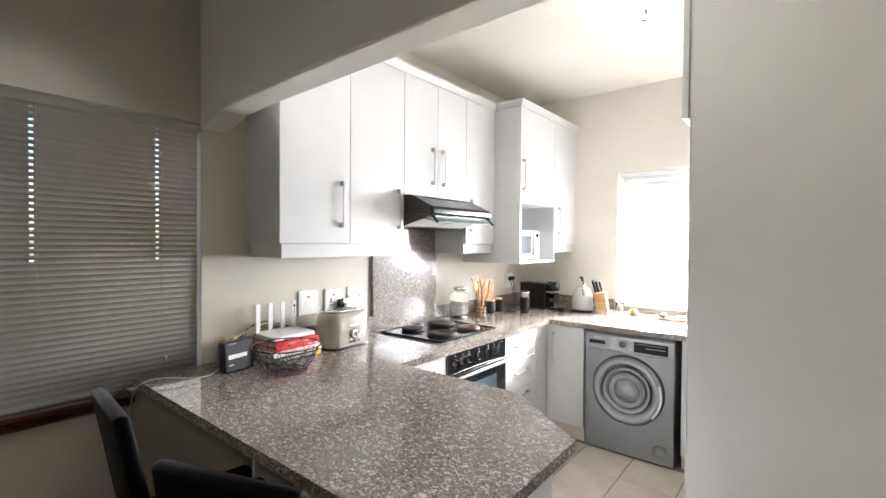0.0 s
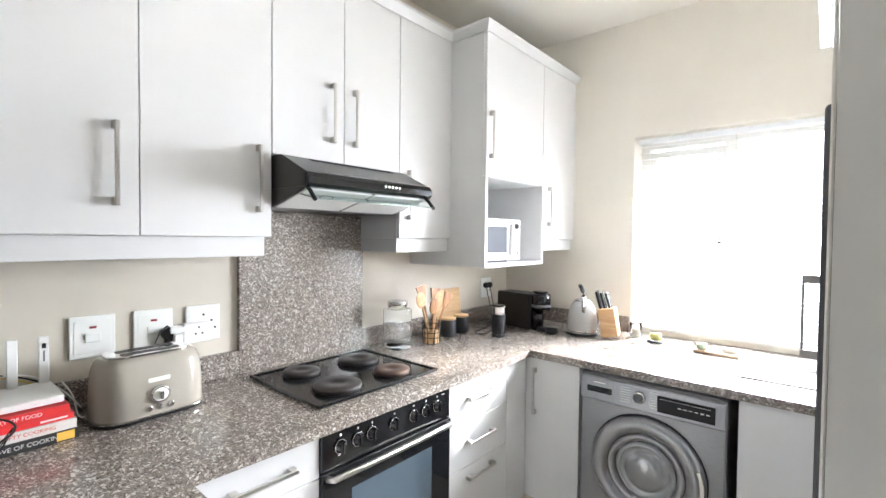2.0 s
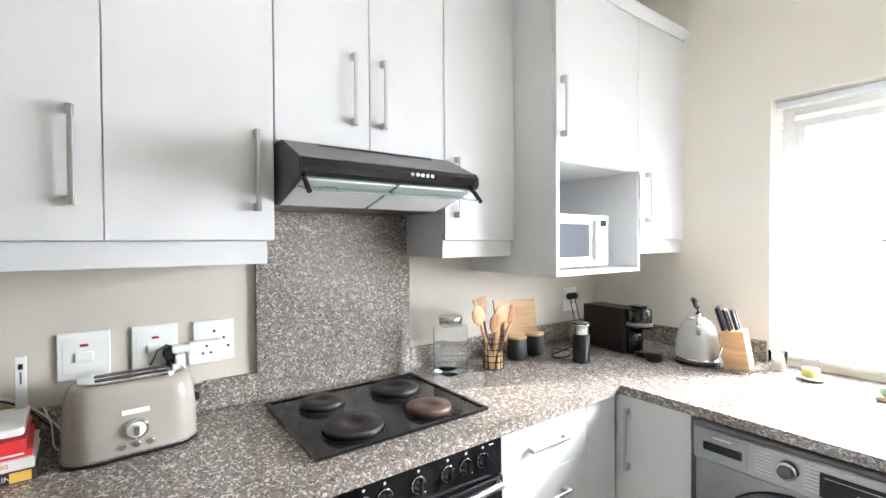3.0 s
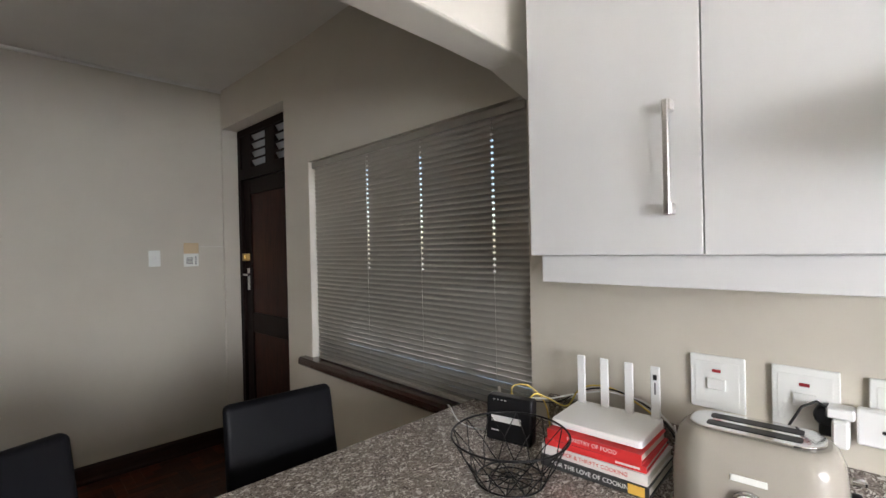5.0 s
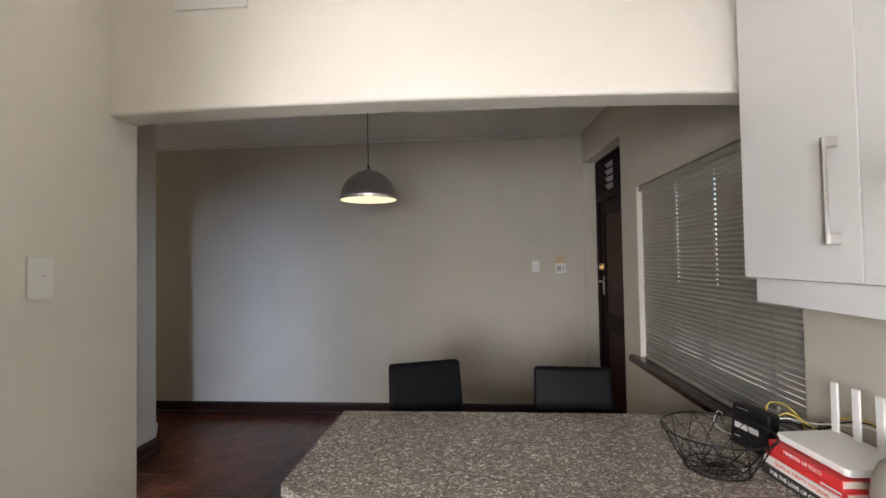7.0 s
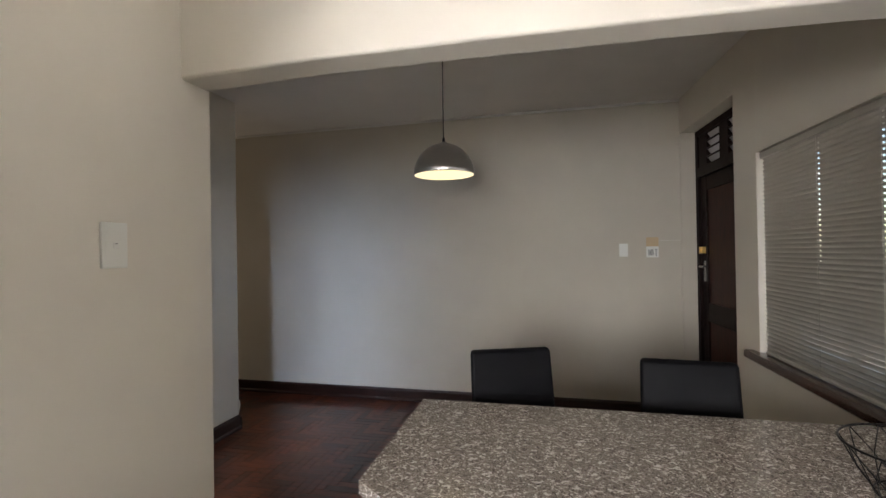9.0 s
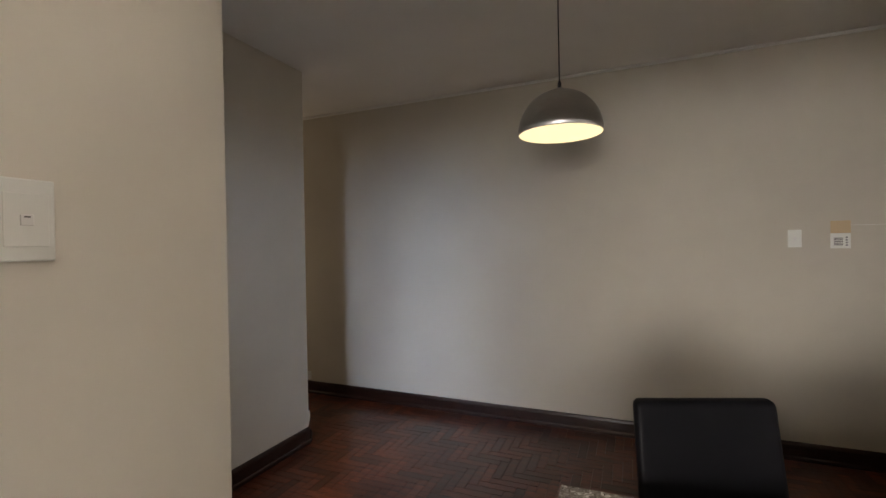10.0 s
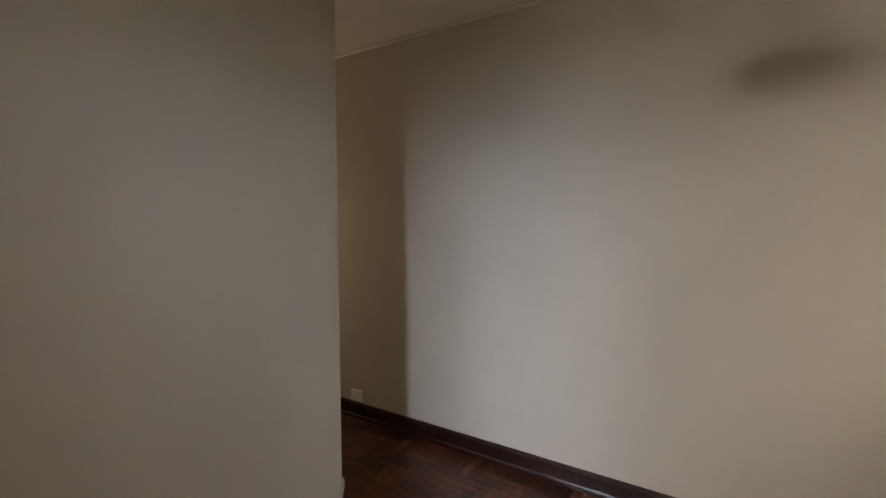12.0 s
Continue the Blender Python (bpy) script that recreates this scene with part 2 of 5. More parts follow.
def tube(bm, pts, r_=0.003, seg=8, closed=False):
    pts = [Vector(p) for p in pts]
    rings, n_ = [], len(pts)
    for k, p in enumerate(pts):
        if closed:
            d = pts[(k + 1) % n_] - pts[k - 1]
        else:
            d = pts[min(k + 1, n_ - 1)] - pts[max(k - 1, 0)]
        d.normalize()
        up = Vector((0, 0, 1)) if abs(d.z) < 0.9 else Vector((1, 0, 0))
        u = d.cross(up).normalized()
        v = d.cross(u)
        rings.append([bm.verts.new(p + u * r_ * math.cos(2 * math.pi * i / seg) + v * r_ * math.sin(2 * math.pi * i / seg)) for i in range(seg)])
    pairs = list(zip(rings, rings[1:])) + ([(rings[-1], rings[0])] if closed else [])
    for a_, b_ in pairs:
        for i in range(seg):
            j = (i + 1) % seg
            bm.faces.new((a_[i], a_[j], b_[j], b_[i])).smooth = True
    if not closed:
        bm.faces.new(list(reversed(rings[0])))
        bm.faces.new(rings[-1])
    return bm


def prism(bm, outline, z0, z1, bevel=0.0):
    """An upright prism over an outline of (x, y)."""
    lo = [bm.verts.new((x, y, z0)) for x, y in outline]
    hi = [bm.verts.new((x, y, z1)) for x, y in outline]
    bm.faces.new(list(reversed(lo)))
    top = bm.faces.new(hi)
    k = len(lo)
    for i in range(k):
        bm.faces.new((lo[i], lo[(i + 1) % k], hi[(i + 1) % k], hi[i]))
    if bevel:
        bmesh.ops.recalc_face_normals(bm, faces=bm.faces[:])
        bmesh.ops.bevel(bm, geom=list(top.edges), offset=bevel, segments=3, profile=0.5, affect="EDGES")
    return bm


def along_y(bm, prof, y0, y1):
    """Sweep an outline of (x, z) from y0 to y1."""
    a_ = [bm.verts.new((x, y0, z)) for x, z in prof]
    b_ = [bm.verts.new((x, y1, z)) for x, z in prof]
    k = len(prof)
    bm.faces.new(a_)
    bm.faces.new(list(reversed(b_)))
    for i in range(k):
        bm.faces.new((a_[i], b_[i], b_[(i + 1) % k], a_[(i + 1) % k]))
    bmesh.ops.recalc_face_normals(bm, faces=bm.faces[:])
    return bm


def round_rect(cx, cy, w, d, r_, seg=6):
    out = []
    for sx, sy, a0 in ((1, 1, 0), (-1, 1, 90), (-1, -1, 180), (1, -1, 270)):
        for k in range(seg + 1):
            a = radians(a0 + 90 * k / seg)
            out.append((cx + sx * (w / 2 - r_) + r_ * math.cos(a), cy + sy * (d / 2 - r_) + r_ * math.sin(a)))
    return out


def mesh_of(name, bm, material):
    bmesh.ops.recalc_face_normals(bm, faces=bm.faces[:])
    me = bpy.data.meshes.new(name)
    bm.to_mesh(me)
    bm.free()
    me.materials.append(material)
    return me


def part(name, bm, material, parent, label=""):
    ob = new(name, mesh_of(name, bm, material))
    ob.parent = parent
    return tagged(ob, label) if label else ob


def thing(name, loc, label, category, group="", rz=0.0):
    ob = new(name)
    ob.location, ob.rotation_euler = loc, (0, 0, radians(rz))
    ob.empty_display_size = 0.05
    return tagged(ob, label, category, group)


def solid(name, bm, material, label="", category="", group=""):
    return tagged(new(name, mesh_of(name, bm, material)), label, category, group)


def setting(name, bm, material, label=""):
    return tagged(new(name, mesh_of(name, bm, material)), label, "", "", "structure")


def B(*a, **k):
    return box(bmesh.new(), *a, **k)


def boxes(*rows, bevel=0.0):
    bm = bmesh.new()
    for r_ in rows:
        box(bm, *r_, bevel=bevel)
    return bm


def text_part(name, words, size, m, material, parent):
    """Raised lettering as a mesh."""
    cu = bpy.data.curves.new(name, "FONT")
    cu.body, cu.size, cu.extrude = words, size, 0.0004
    cu.align_x, cu.align_y = "CENTER", "CENTER"
    tmp = bpy.data.objects.new(name, cu)
    me = bpy.data.meshes.new_from_object(tmp)
    bpy.data.objects.remove(tmp)
    me.transform(m)
    me.materials.clear()
    me.materials.append(material)
    ob = new(name, me)
    ob.parent = parent
    return ob


# ---- the large structure ----
ZC_D, ZC_K, ZF = 2.83, 2.88, -0.03      # dining ceiling, kitchen ceiling, dining floor

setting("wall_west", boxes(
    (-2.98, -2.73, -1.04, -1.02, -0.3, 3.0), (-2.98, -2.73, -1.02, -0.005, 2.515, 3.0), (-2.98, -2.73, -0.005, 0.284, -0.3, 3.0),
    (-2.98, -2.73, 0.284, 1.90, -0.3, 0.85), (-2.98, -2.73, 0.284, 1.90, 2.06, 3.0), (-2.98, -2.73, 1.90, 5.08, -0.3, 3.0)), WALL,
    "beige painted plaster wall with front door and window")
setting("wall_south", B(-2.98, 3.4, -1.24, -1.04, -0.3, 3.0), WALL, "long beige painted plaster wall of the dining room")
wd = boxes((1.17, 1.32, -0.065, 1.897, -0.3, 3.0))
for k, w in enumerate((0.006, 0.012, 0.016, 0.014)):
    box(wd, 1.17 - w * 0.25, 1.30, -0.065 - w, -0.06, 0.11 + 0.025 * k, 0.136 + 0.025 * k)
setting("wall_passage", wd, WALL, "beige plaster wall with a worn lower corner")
# the slot is assumed, its width and height fitted to the bluish patch
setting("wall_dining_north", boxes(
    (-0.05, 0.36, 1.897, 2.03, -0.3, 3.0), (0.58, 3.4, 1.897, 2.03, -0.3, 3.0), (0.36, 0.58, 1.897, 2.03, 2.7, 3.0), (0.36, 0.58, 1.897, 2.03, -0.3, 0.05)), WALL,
    "beige plaster wall with an unseen, assumed narrow glazed light")
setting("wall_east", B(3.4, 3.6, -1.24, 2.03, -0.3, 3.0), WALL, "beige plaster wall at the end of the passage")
pier = bmesh.new()
prism(pier, [(-0.248, 1.897), (-0.05, 1.897), (-0.05, 2.98), (-0.248, 2.98)], -0.3, 3.0)
setting("wall_pier", pier, KWALL, "beige painted plaster pier between kitchen and dining room")
setting("wall_kitchen_east", B(-0.05, 0.15, 2.95, 5.08, -0.3, 3.0), KWALL, "cream painted kitchen wall behind the fridge")
setting("wall_north", boxes(
    (-2.98, -1.78, 5.08, 5.33, -0.3, 3.0), (-1.78, -0.40, 5.08, 5.33, -0.3, 0.93), (-1.78, -0.40, 5.08, 5.33, 2.14, 3.0), (-0.40, 0.15, 5.08, 5.33, -0.3, 3.0)), KWALL,
    "cream painted kitchen wall with a wide window")
beam = bmesh.new()
along_y(beam, [(-2.73, 2.035), (-2.53, 2.092), (-2.30, 2.103), (-1.90, 2.112), (-1.30, 2.120), (-0.75, 2.122), (-0.40, 2.114), (-0.248, 2.110), (-0.248, 3.0), (-2.73, 3.0)], 1.897, 2.03)
bmesh.ops.bevel(beam, geom=[e for e in beam.edges if all(v.co.z < 2.2 for v in e.verts) and abs(e.verts[0].co.y - e.verts[1].co.y) < 0.01], offset=0.012, segments=3, profile=0.5, affect="EDGES")
setting("beam", beam, KWALL, "plastered beam over the opening to the kitchen")
setting("ceiling", B(-2.98, 3.6, -1.24, 1.95, ZC_D, 3.05), CEIL, "flat white painted dining room ceiling")
setting("ceiling_kitchen", B(-2.98, 0.15, 1.96, 5.33, ZC_K, 3.05), KCEIL, "flat white painted kitchen ceiling")
setting("trim", B(-2.73, 3.4, -1.04, -1.020, ZC_D - 0.022, ZC_D, bevel=0.005), TRIM, "thin white bead between wall and ceiling")
setting("floor", B(-2.98, 3.4, -1.24, 1.93, -0.3, ZF - 0.004), SKIRTW, "dark base under the parquet blocks")
setting("floor_kitchen", B(-2.98, 0.15, 1.93, 5.33, -0.3, -0.003), GROUT, "grouted base under the kitchen tiles")
setting("ground", B(-60, 60, -60, 60, -0.5, -0.35), EARTH, "pale paving and ground outside")


def skirting(name, x0, x1, y0, y1):
    """A moulded skirting board against a wall, run along its longer side."""
    bm = bmesh.new()
    prof = [(0, ZF), (0.026, ZF), (0.026, ZF + 0.02), (0.019, ZF + 0.03), (0.016, ZF + 0.10), (0.010, ZF + 0.118), (0, ZF + 0.122)]
    if x1 - x0 > y1 - y0:
        a_, b_ = [bm.verts.new((x0, y0 + p, z)) for p, z in prof], [bm.verts.new((x1, y0 + p, z)) for p, z in prof]
    else:
        a_, b_ = [bm.verts.new((x1 - p, y0, z)) for p, z in prof], [bm.verts.new((x1 - p, y1, z)) for p, z in prof]
    bm.faces.new(a_)
    bm.faces.new(list(reversed(b_)))
    for i in range(len(prof)):
        j = (i + 1) % len(prof)
        bm.faces.new((a_[i], b_[i], b_[j], a_[j]))
    return setting(name, bm, SKIRTW, "dark varnished wooden skirting board")


skirting("baseboard", -2.73, 3.4, -1.04, -1.01)
skirting("baseboard", 1.14, 1.17, -0.065, 1.897)
setting("baseboard", B(1.15, 1.32, -0.085, -0.066, ZF, ZF + 0.10, bevel=0.004), SKIRTW, "dark varnished wooden skirting board end")
setting("baseboard", B(-2.73, -2.712, -0.045, 1.60, ZF, ZF + 0.12, bevel=0.004), SKIRTW, "dark varnished wooden skirting board")

# ---- front door and its louvred fanlight ----
door = setting("door_1", boxes(
    (-2.93, -2.85, -1.02, -0.97, ZF, 2.514), (-2.93, -2.85, -0.055, -0.006, ZF, 2.514), (-2.93, -2.85, -0.97, -0.055, 2.46, 2.514),
    (-2.93, -2.85, -0.97, -0.055, 2.105, 2.19), (-2.92, -2.86, -0.55, -0.40, 2.19, 2.46), (-2.92, -2.86, -0.97, -0.80, 2.19, 2.46)), DOORW, "dark varnished front door frame with a louvred fanlight")
leaf = part("door_leaf", boxes(
    (-2.92, -2.875, -0.97, -0.86, ZF, 2.10), (-2.92, -2.875, -0.17, -0.056, ZF, 2.10), (-2.92, -2.875, -0.86, -0.17, 1.98, 2.10),
    (-2.92, -2.875, -0.86, -0.17, 0.86, 1.02), (-2.92, -2.875, -0.86, -0.17, ZF, 0.20), bevel=0.004), DOORW, door, "dark varnished panelled door, closed")
part("upper_panel", B(-2.912, -2.888, -0.86, -0.17, 1.02, 1.98), PANELW, leaf)
part("lower_panel", B(-2.912, -2.888, -0.86, -0.17, 0.20, 0.86), PANELW, leaf)
hd = B(-2.875, -2.868, -0.93, -0.885, 1.20, 1.38, bevel=0.002)
tube(hd, [(-2.87, -0.907, 1.33), (-2.83, -0.907, 1.33), (-2.822, -0.89, 1.33), (-2.822, -0.80, 1.328)], 0.009, 10)
part("door_handle", hd, CHROME, leaf, "chrome lever handle on a back plate")
part("latch_lock", boxes((-2.875, -2.845, -0.965, -0.885, 1.44, 1.50), (-2.85, -2.835, -0.935, -0.905, 1.455, 1.485), bevel=0.003), BRASS, leaf, "brass surface lock")
for y0, y1 in ((-0.80, -0.55), (-0.40, -0.055)):
    for k in range(4):
        bm = B(-0.003, 0.003, y0, y1, -0.034, 0.034)
        bm.transform(Matrix.Translation((-2.89, 0, 2.222 + 0.067 * k)) @ Matrix.Rotation(radians(32), 4, "Y"))
        part("louvre_pane", bm, LOUVRE, door)
        part("louvre_clip", B(-2.868, -2.862, y0, y1, 2.246 + 0.067 * k, 2.262 + 0.067 * k, bevel=0.001), DOORW, door)
setting("door_reveal", boxes((-2.85, -2.726, -1.036, -1.016, ZF, 2.46), bevel=0.004), WALL, "beige painted side of the door opening")

# the wall leans a little into the room towards the far corner
for ob_ in [bpy.data.objects["wall_west"], bpy.data.objects["door_reveal"], door, *door.children_recursive]:
    for v_ in ob_.data.vertices:
        if v_.co.y < 0.30:
            v_.co.x += (0.30 - v_.co.y) * 0.050

# ---- dining window with its blind ----
win = setting("window_1", boxes(
    (-2.95, -2.91, 0.284, 0.35, 0.87, 2.06), (-2.95, -2.91, 1.85, 1.90, 0.87, 2.06), (-2.95, -2.91, 0.35, 1.85, 0.87, 0.92), (-2.95, -2.91, 0.35, 1.85, 2.01, 2.06),
    (-2.95, -2.91, 0.78, 0.83, 0.92, 2.01), (-2.95, -2.91, 1.40, 1.45, 0.92, 2.01), bevel=0.003), TRIM, "white painted window frame behind a closed blind")
for y0, y1 in ((0.35, 0.78), (0.83, 1.40), (1.45, 1.85)):
    pn = part("pane", B(-2.932, -2.928, y0, y1, 0.92, 2.01), PANE, win)
    pn.visible_shadow = False
part("window_sill", boxes((-2.91, -2.675, 0.19, 1.61, 0.80, 0.853), bevel=0.012), SILLW, win, "dark varnished wooden window sill")
part("reveal_lining", B(-2.91, -2.731, 0.284, 0.288, 0.853, 2.056), WALL, win)

blind = thing("window_blind", (-2.752, 1.135, 2.05), "grey aluminium venetian blind, let down and shut", "blind")
part("head_rail", B(-0.028, 0.018, -0.815, 0.757, -0.035, 0.0, bevel=0.003), BLIND, blind)
part("bottom_rail", B(-0.014, 0.014, -0.79, 0.755, -1.192, -1.178, bevel=0.003), BLIND, blind)
STRINGS = (-0.262, 0.160, 0.584)
bm = bmesh.new()
ys = [-0.812]
for s_ in STRINGS:
    ys += [s_ - 0.0065, s_ + 0.0065]
ys.append(0.755)
us = [-0.0142, -0.0035, 0.0040, 0.0142]
grid = {}
for i, y in enumerate(ys):
    for j, u in enumerate(us):
        grid[i, j] = bm.verts.new((u, y, 0.0036 * (1 - (u / 0.0142) ** 2)))
for i in range(len(ys) - 1):
    for j in range(3):
        if not (j == 1 and i % 2 == 1):
            bm.faces.new((grid[i, j], grid[i + 1, j], grid[i + 1, j + 1], grid[i, j + 1]))
slat_mesh = mesh_of("slat", bm, BLIND)
bm = bmesh.new()
ends = [[bm.verts.new((u, y, 0.0036 * (1 - (u / 0.0142) ** 2))) for u in us] for y in (-0.812, 0.755)]
for j in range(3):
    bm.faces.new((ends[0][j], ends[1][j], ends[1][j + 1], ends[0][j + 1]))
shut_mesh = mesh_of("slat", bm, BLIND)
NSL = 47
for k in range(NSL):
    o = new("slat", slat_mesh if k < 25 else shut_mesh)
    o.parent = blind
    o.location = (0, 0, -0.046 - k * 1.125 / (NSL - 1))
    o.rotation_euler = (0, -radians(73 - (3.0 if k > 35 else 0) + random.uniform(-1.5, 1.5)), 0)
for s_ in STRINGS:
    part("cord", tube(bmesh.new(), [(0.0135, s_ + 0.012, -0.03), (0.0135, s_ + 0.012, -1.165)], 0.0008, 5), CORD, blind)
part("cord_stop", lathe(bmesh.new(), [(0.003, -1.10), (0.006, -1.095), (0.006, -1.08), (0.002, -1.075)], 0.018, 0.610, 10), CORD, blind)

# ---- kitchen window with its raised-light blind ----
kw = setting("window_2", boxes(
    (-1.78, -1.73, 5.24, 5.29, 0.95, 2.14), (-0.45, -0.40, 5.24, 5.29, 0.95, 2.14), (-1.73, -0.45, 5.24, 5.29, 0.95, 1.0), (-1.73, -0.45, 5.24, 5.29, 2.08, 2.14),
    (-1.31, -1.24, 5.235, 5.295, 1.0, 2.08), (-1.70, -1.34, 5.235, 5.275, 1.02, 1.06), (-1.70, -1.34, 5.235, 5.275, 2.02, 2.06), (-1.73, -1.69, 5.235, 5.275, 1.02, 2.06), (-1.35, -1.31, 5.235, 5.275, 1.02, 2.06), bevel=0.003), TRIM,
    "white painted kitchen window frame")
for x0, x1 in ((-1.69, -1.35), (-1.24, -0.45)):
    pn = part("pane", B(x0, x1, 5.262, 5.266, 1.0, 2.08), PANE, kw)
    pn.visible_shadow = False
part("window_sill", boxes((-1.78, -0.40, 5.06, 5.24, 0.93, 0.95), bevel=0.003), TRIM, kw)
wh = boxes((-1.335, -1.318, 5.225, 5.236, 1.475, 1.505))
tube(wh, [(-1.327, 5.22, 1.49), (-1.35, 5.205, 1.487), (-1.42, 5.2, 1.475)], 0.006, 8)
part("window_handle", wh, BLACKP, kw, "dark casement handle")

kblind = thing("kitchen_blind", (-1.09, 5.14, 2.13), "thin white venetian blind with open slats at the kitchen window", "blind")
part("head_rail", B(-0.68, 0.68, -0.02, 0.02, -0.03, 0.0, bevel=0.003), BLINDW, kblind)
bm = bmesh.new()
rows_ = [[bm.verts.new((x, u, 0.0015 * (1 - (u / 0.0125) ** 2))) for u in (-0.0125, -0.004, 0.004, 0.0125)] for x in (-0.675, 0.675)]
for j in range(3):
    bm.faces.new((rows_[0][j], rows_[1][j], rows_[1][j + 1], rows_[0][j + 1]))
kslat = mesh_of("slat", bm, BLINDW)
for k in range(29):
    o = new("slat", kslat)
    o.parent = kblind
    o.location = (0, 0, -0.05 - k * 0.0392)
    o.rotation_euler = (radians(17 + random.uniform(-1.5, 1.5)), 0, 0)
for s_ in (-0.6, -0.15, 0.3):
    part("cord", tube(bmesh.new(), [(s_, -0.014, -0.03), (s_, -0.014, -1.17)], 0.0007, 5), CORD, kblind)
part("bottom_rail", B(-0.675, 0.675, -0.012, 0.012, -1.178, -1.168), BLINDW, kblind)

# unseen box added behind the slot: holds the patch lamp, blocks the sun
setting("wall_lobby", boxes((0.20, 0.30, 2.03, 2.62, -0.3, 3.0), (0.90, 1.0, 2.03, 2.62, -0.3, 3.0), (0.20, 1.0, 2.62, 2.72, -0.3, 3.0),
    (0.30, 0.90, 2.03, 2.62, -0.3, -0.02), (0.30, 0.90, 2.03, 2.62, 2.9, 3.0)), WALL, "unseen plaster box added around the lamp to keep the sun out")
gd = setting("window_3", boxes((0.36, 0.39, 1.95, 1.99, 0.05, 2.7), (0.55, 0.58, 1.95, 1.99, 0.05, 2.7), (0.39, 0.55, 1.95, 1.99, 0.05, 0.09), (0.39, 0.55, 1.95, 1.99, 2.66, 2.7)), TRIM, "white framed narrow glazed light, unseen, assumed from the bluish wall patch")
pn = part("pane", B(0.39, 0.55, 1.968, 1.972, 0.09, 2.66), PANE, gd)
pn.visible_shadow = False

# ---- air vent over the beam ----
vent = thing("air_vent", (-0.645, 2.031, 2.60), "cream perforated wall vent above the beam", "vent")
bm = B(-0.14, 0.14, 0.0, 0.008, -0.115, 0.115, bevel=0.002)
part("plate", bm, TRIM, vent)
bm = bmesh.new()
for i in range(11):
    for j in range(8):
        x, z = -0.10 + i * 0.02, -0.07 + j * 0.02
        box(bm, x - 0.006, x + 0.006, 0.008, 0.0095, z - 0.006, z + 0.006)
part("holes", bm, BLACKP, vent)


# ---- wall cupboards ----
def bar_handle(name, parent, p, length, axis="z", out=(1, 0, 0)):
    """A square bar handle with two block feet; p is its middle on the door face."""
    bm = bmesh.new()
    h, s = length / 2, 0.006
    box(bm, 0.022, 0.031, -s, s, -h, h, bevel=0.0015)
    for z in (-h + 0.012, h - 0.012):
        box(bm, 0, 0.026, -0.009, 0.009, z - 0.012, z + 0.012, bevel=0.0015)
    m = Matrix.Identity(4)
    if axis == "h":
        m = Matrix.Rotation(radians(90), 4, "X")
    turn = {(1, 0, 0): 0, (0, -1, 0): -90}[out]
    bm.transform(Matrix.Translation(p) @ Matrix.Rotation(radians(turn), 4, "Z") @ m)
    return part(name, bm, STEEL, parent, "brushed steel bar handle")


def door_front(parent, x, y0, y1, z0, z1, name="door"):
    g = 0.0015
    return part(name, B(x - 0.018, x, y0 + g, y1 - g, z0 + g, z1 - g, bevel=0.0012), CAB, parent)


XW, ZT = -2.415, 2.556
cup = thing("wall_cupboard", (0, 0, 0), "white double wall cupboard beside the cooker hood", "cupboard")
part("body", boxes((-2.73, XW - 0.019, 2.122, 2.974, 1.489, ZT)), CAB, cup)
d1, d2 = door_front(cup, XW, 2.122, 2.549, 1.489, ZT), door_front(cup, XW, 2.549, 2.974, 1.489, ZT)
bar_handle("handle", d1, (XW, 2.487, 1.70), 0.245)
bar_handle("handle", d2, (XW, 2.920, 1.70), 0.245)
part("pelmet", boxes((-2.73, -2.435, 2.145, 2.955, 1.417, 1.488), bevel=0.0015), CAB, cup)

cup = thing("wall_cupboard", (0, 0, 0), "short white double cupboard above the cooker hood", "cupboard")
part("body", boxes((-2.73, XW - 0.019, 2.9745, 3.630, 1.80, ZT)), CAB, cup)
d1, d2 = door_front(cup, XW, 2.975, 3.303, 1.80, ZT), door_front(cup, XW, 3.303, 3.630, 1.80, ZT)
bar_handle("handle", d1, (XW, 3.240, 2.005), 0.245)
bar_handle("handle", d2, (XW, 3.355, 2.005), 0.245)

cup = thing("wall_cupboard", (0, 0, 0), "white single wall cupboard between hood and tall unit", "cupboard")
part("body", boxes((-2.73, XW - 0.019, 3.6305, 4.02, 1.487, ZT)), CAB, cup)
d1 = door_front(cup, XW, 3.631, 4.02, 1.487, ZT)
bar_handle("handle", d1, (XW, 3.690, 1.70), 0.245)
part("pelmet", boxes((-2.73, -2.435, 3.632, 4.019, 1.416, 1.486), bevel=0.0015), CAB, cup)

XT = -2.18
cup = thing("wall_cupboard", (0, 0, 0), "deep white corner cupboard with an open microwave shelf", "cupboard")
part("body", boxes((-2.73, XT - 0.019, 4.021, 5.078, 1.815, ZT), (-2.73, XT - 0.019, 4.640, 5.078, 1.487, 1.8145)), CAB, cup)
for nm, c in (("side_panel", (-2.73, XT, 4.021, 4.039, 1.335, 1.8145)), ("side_panel", (-2.73, XT, 4.621, 4.639, 1.335, 1.8145)), ("shelf", (-2.73, XT, 4.0395, 4.6205, 1.335, 1.353)), ("back_panel", (-2.73, -2.715, 4.0395, 4.6205, 1.354, 1.8145))):
    part(nm, B(*c), CAB, cup)
d1 = door_front(cup, XT, 4.021, 4.625, 1.816, ZT)
d2 = door_front(cup, XT, 4.625, 4.985, 1.487, ZT)
bar_handle("handle", d1, (XT, 4.055, 2.03), 0.245)
bar_handle("handle", d2, (XT, 4.700, 1.695), 0.245)
part("filler", B(XT - 0.018, XT - 0.002, 4.986, 5.079, 1.487, ZT), CAB, cup)
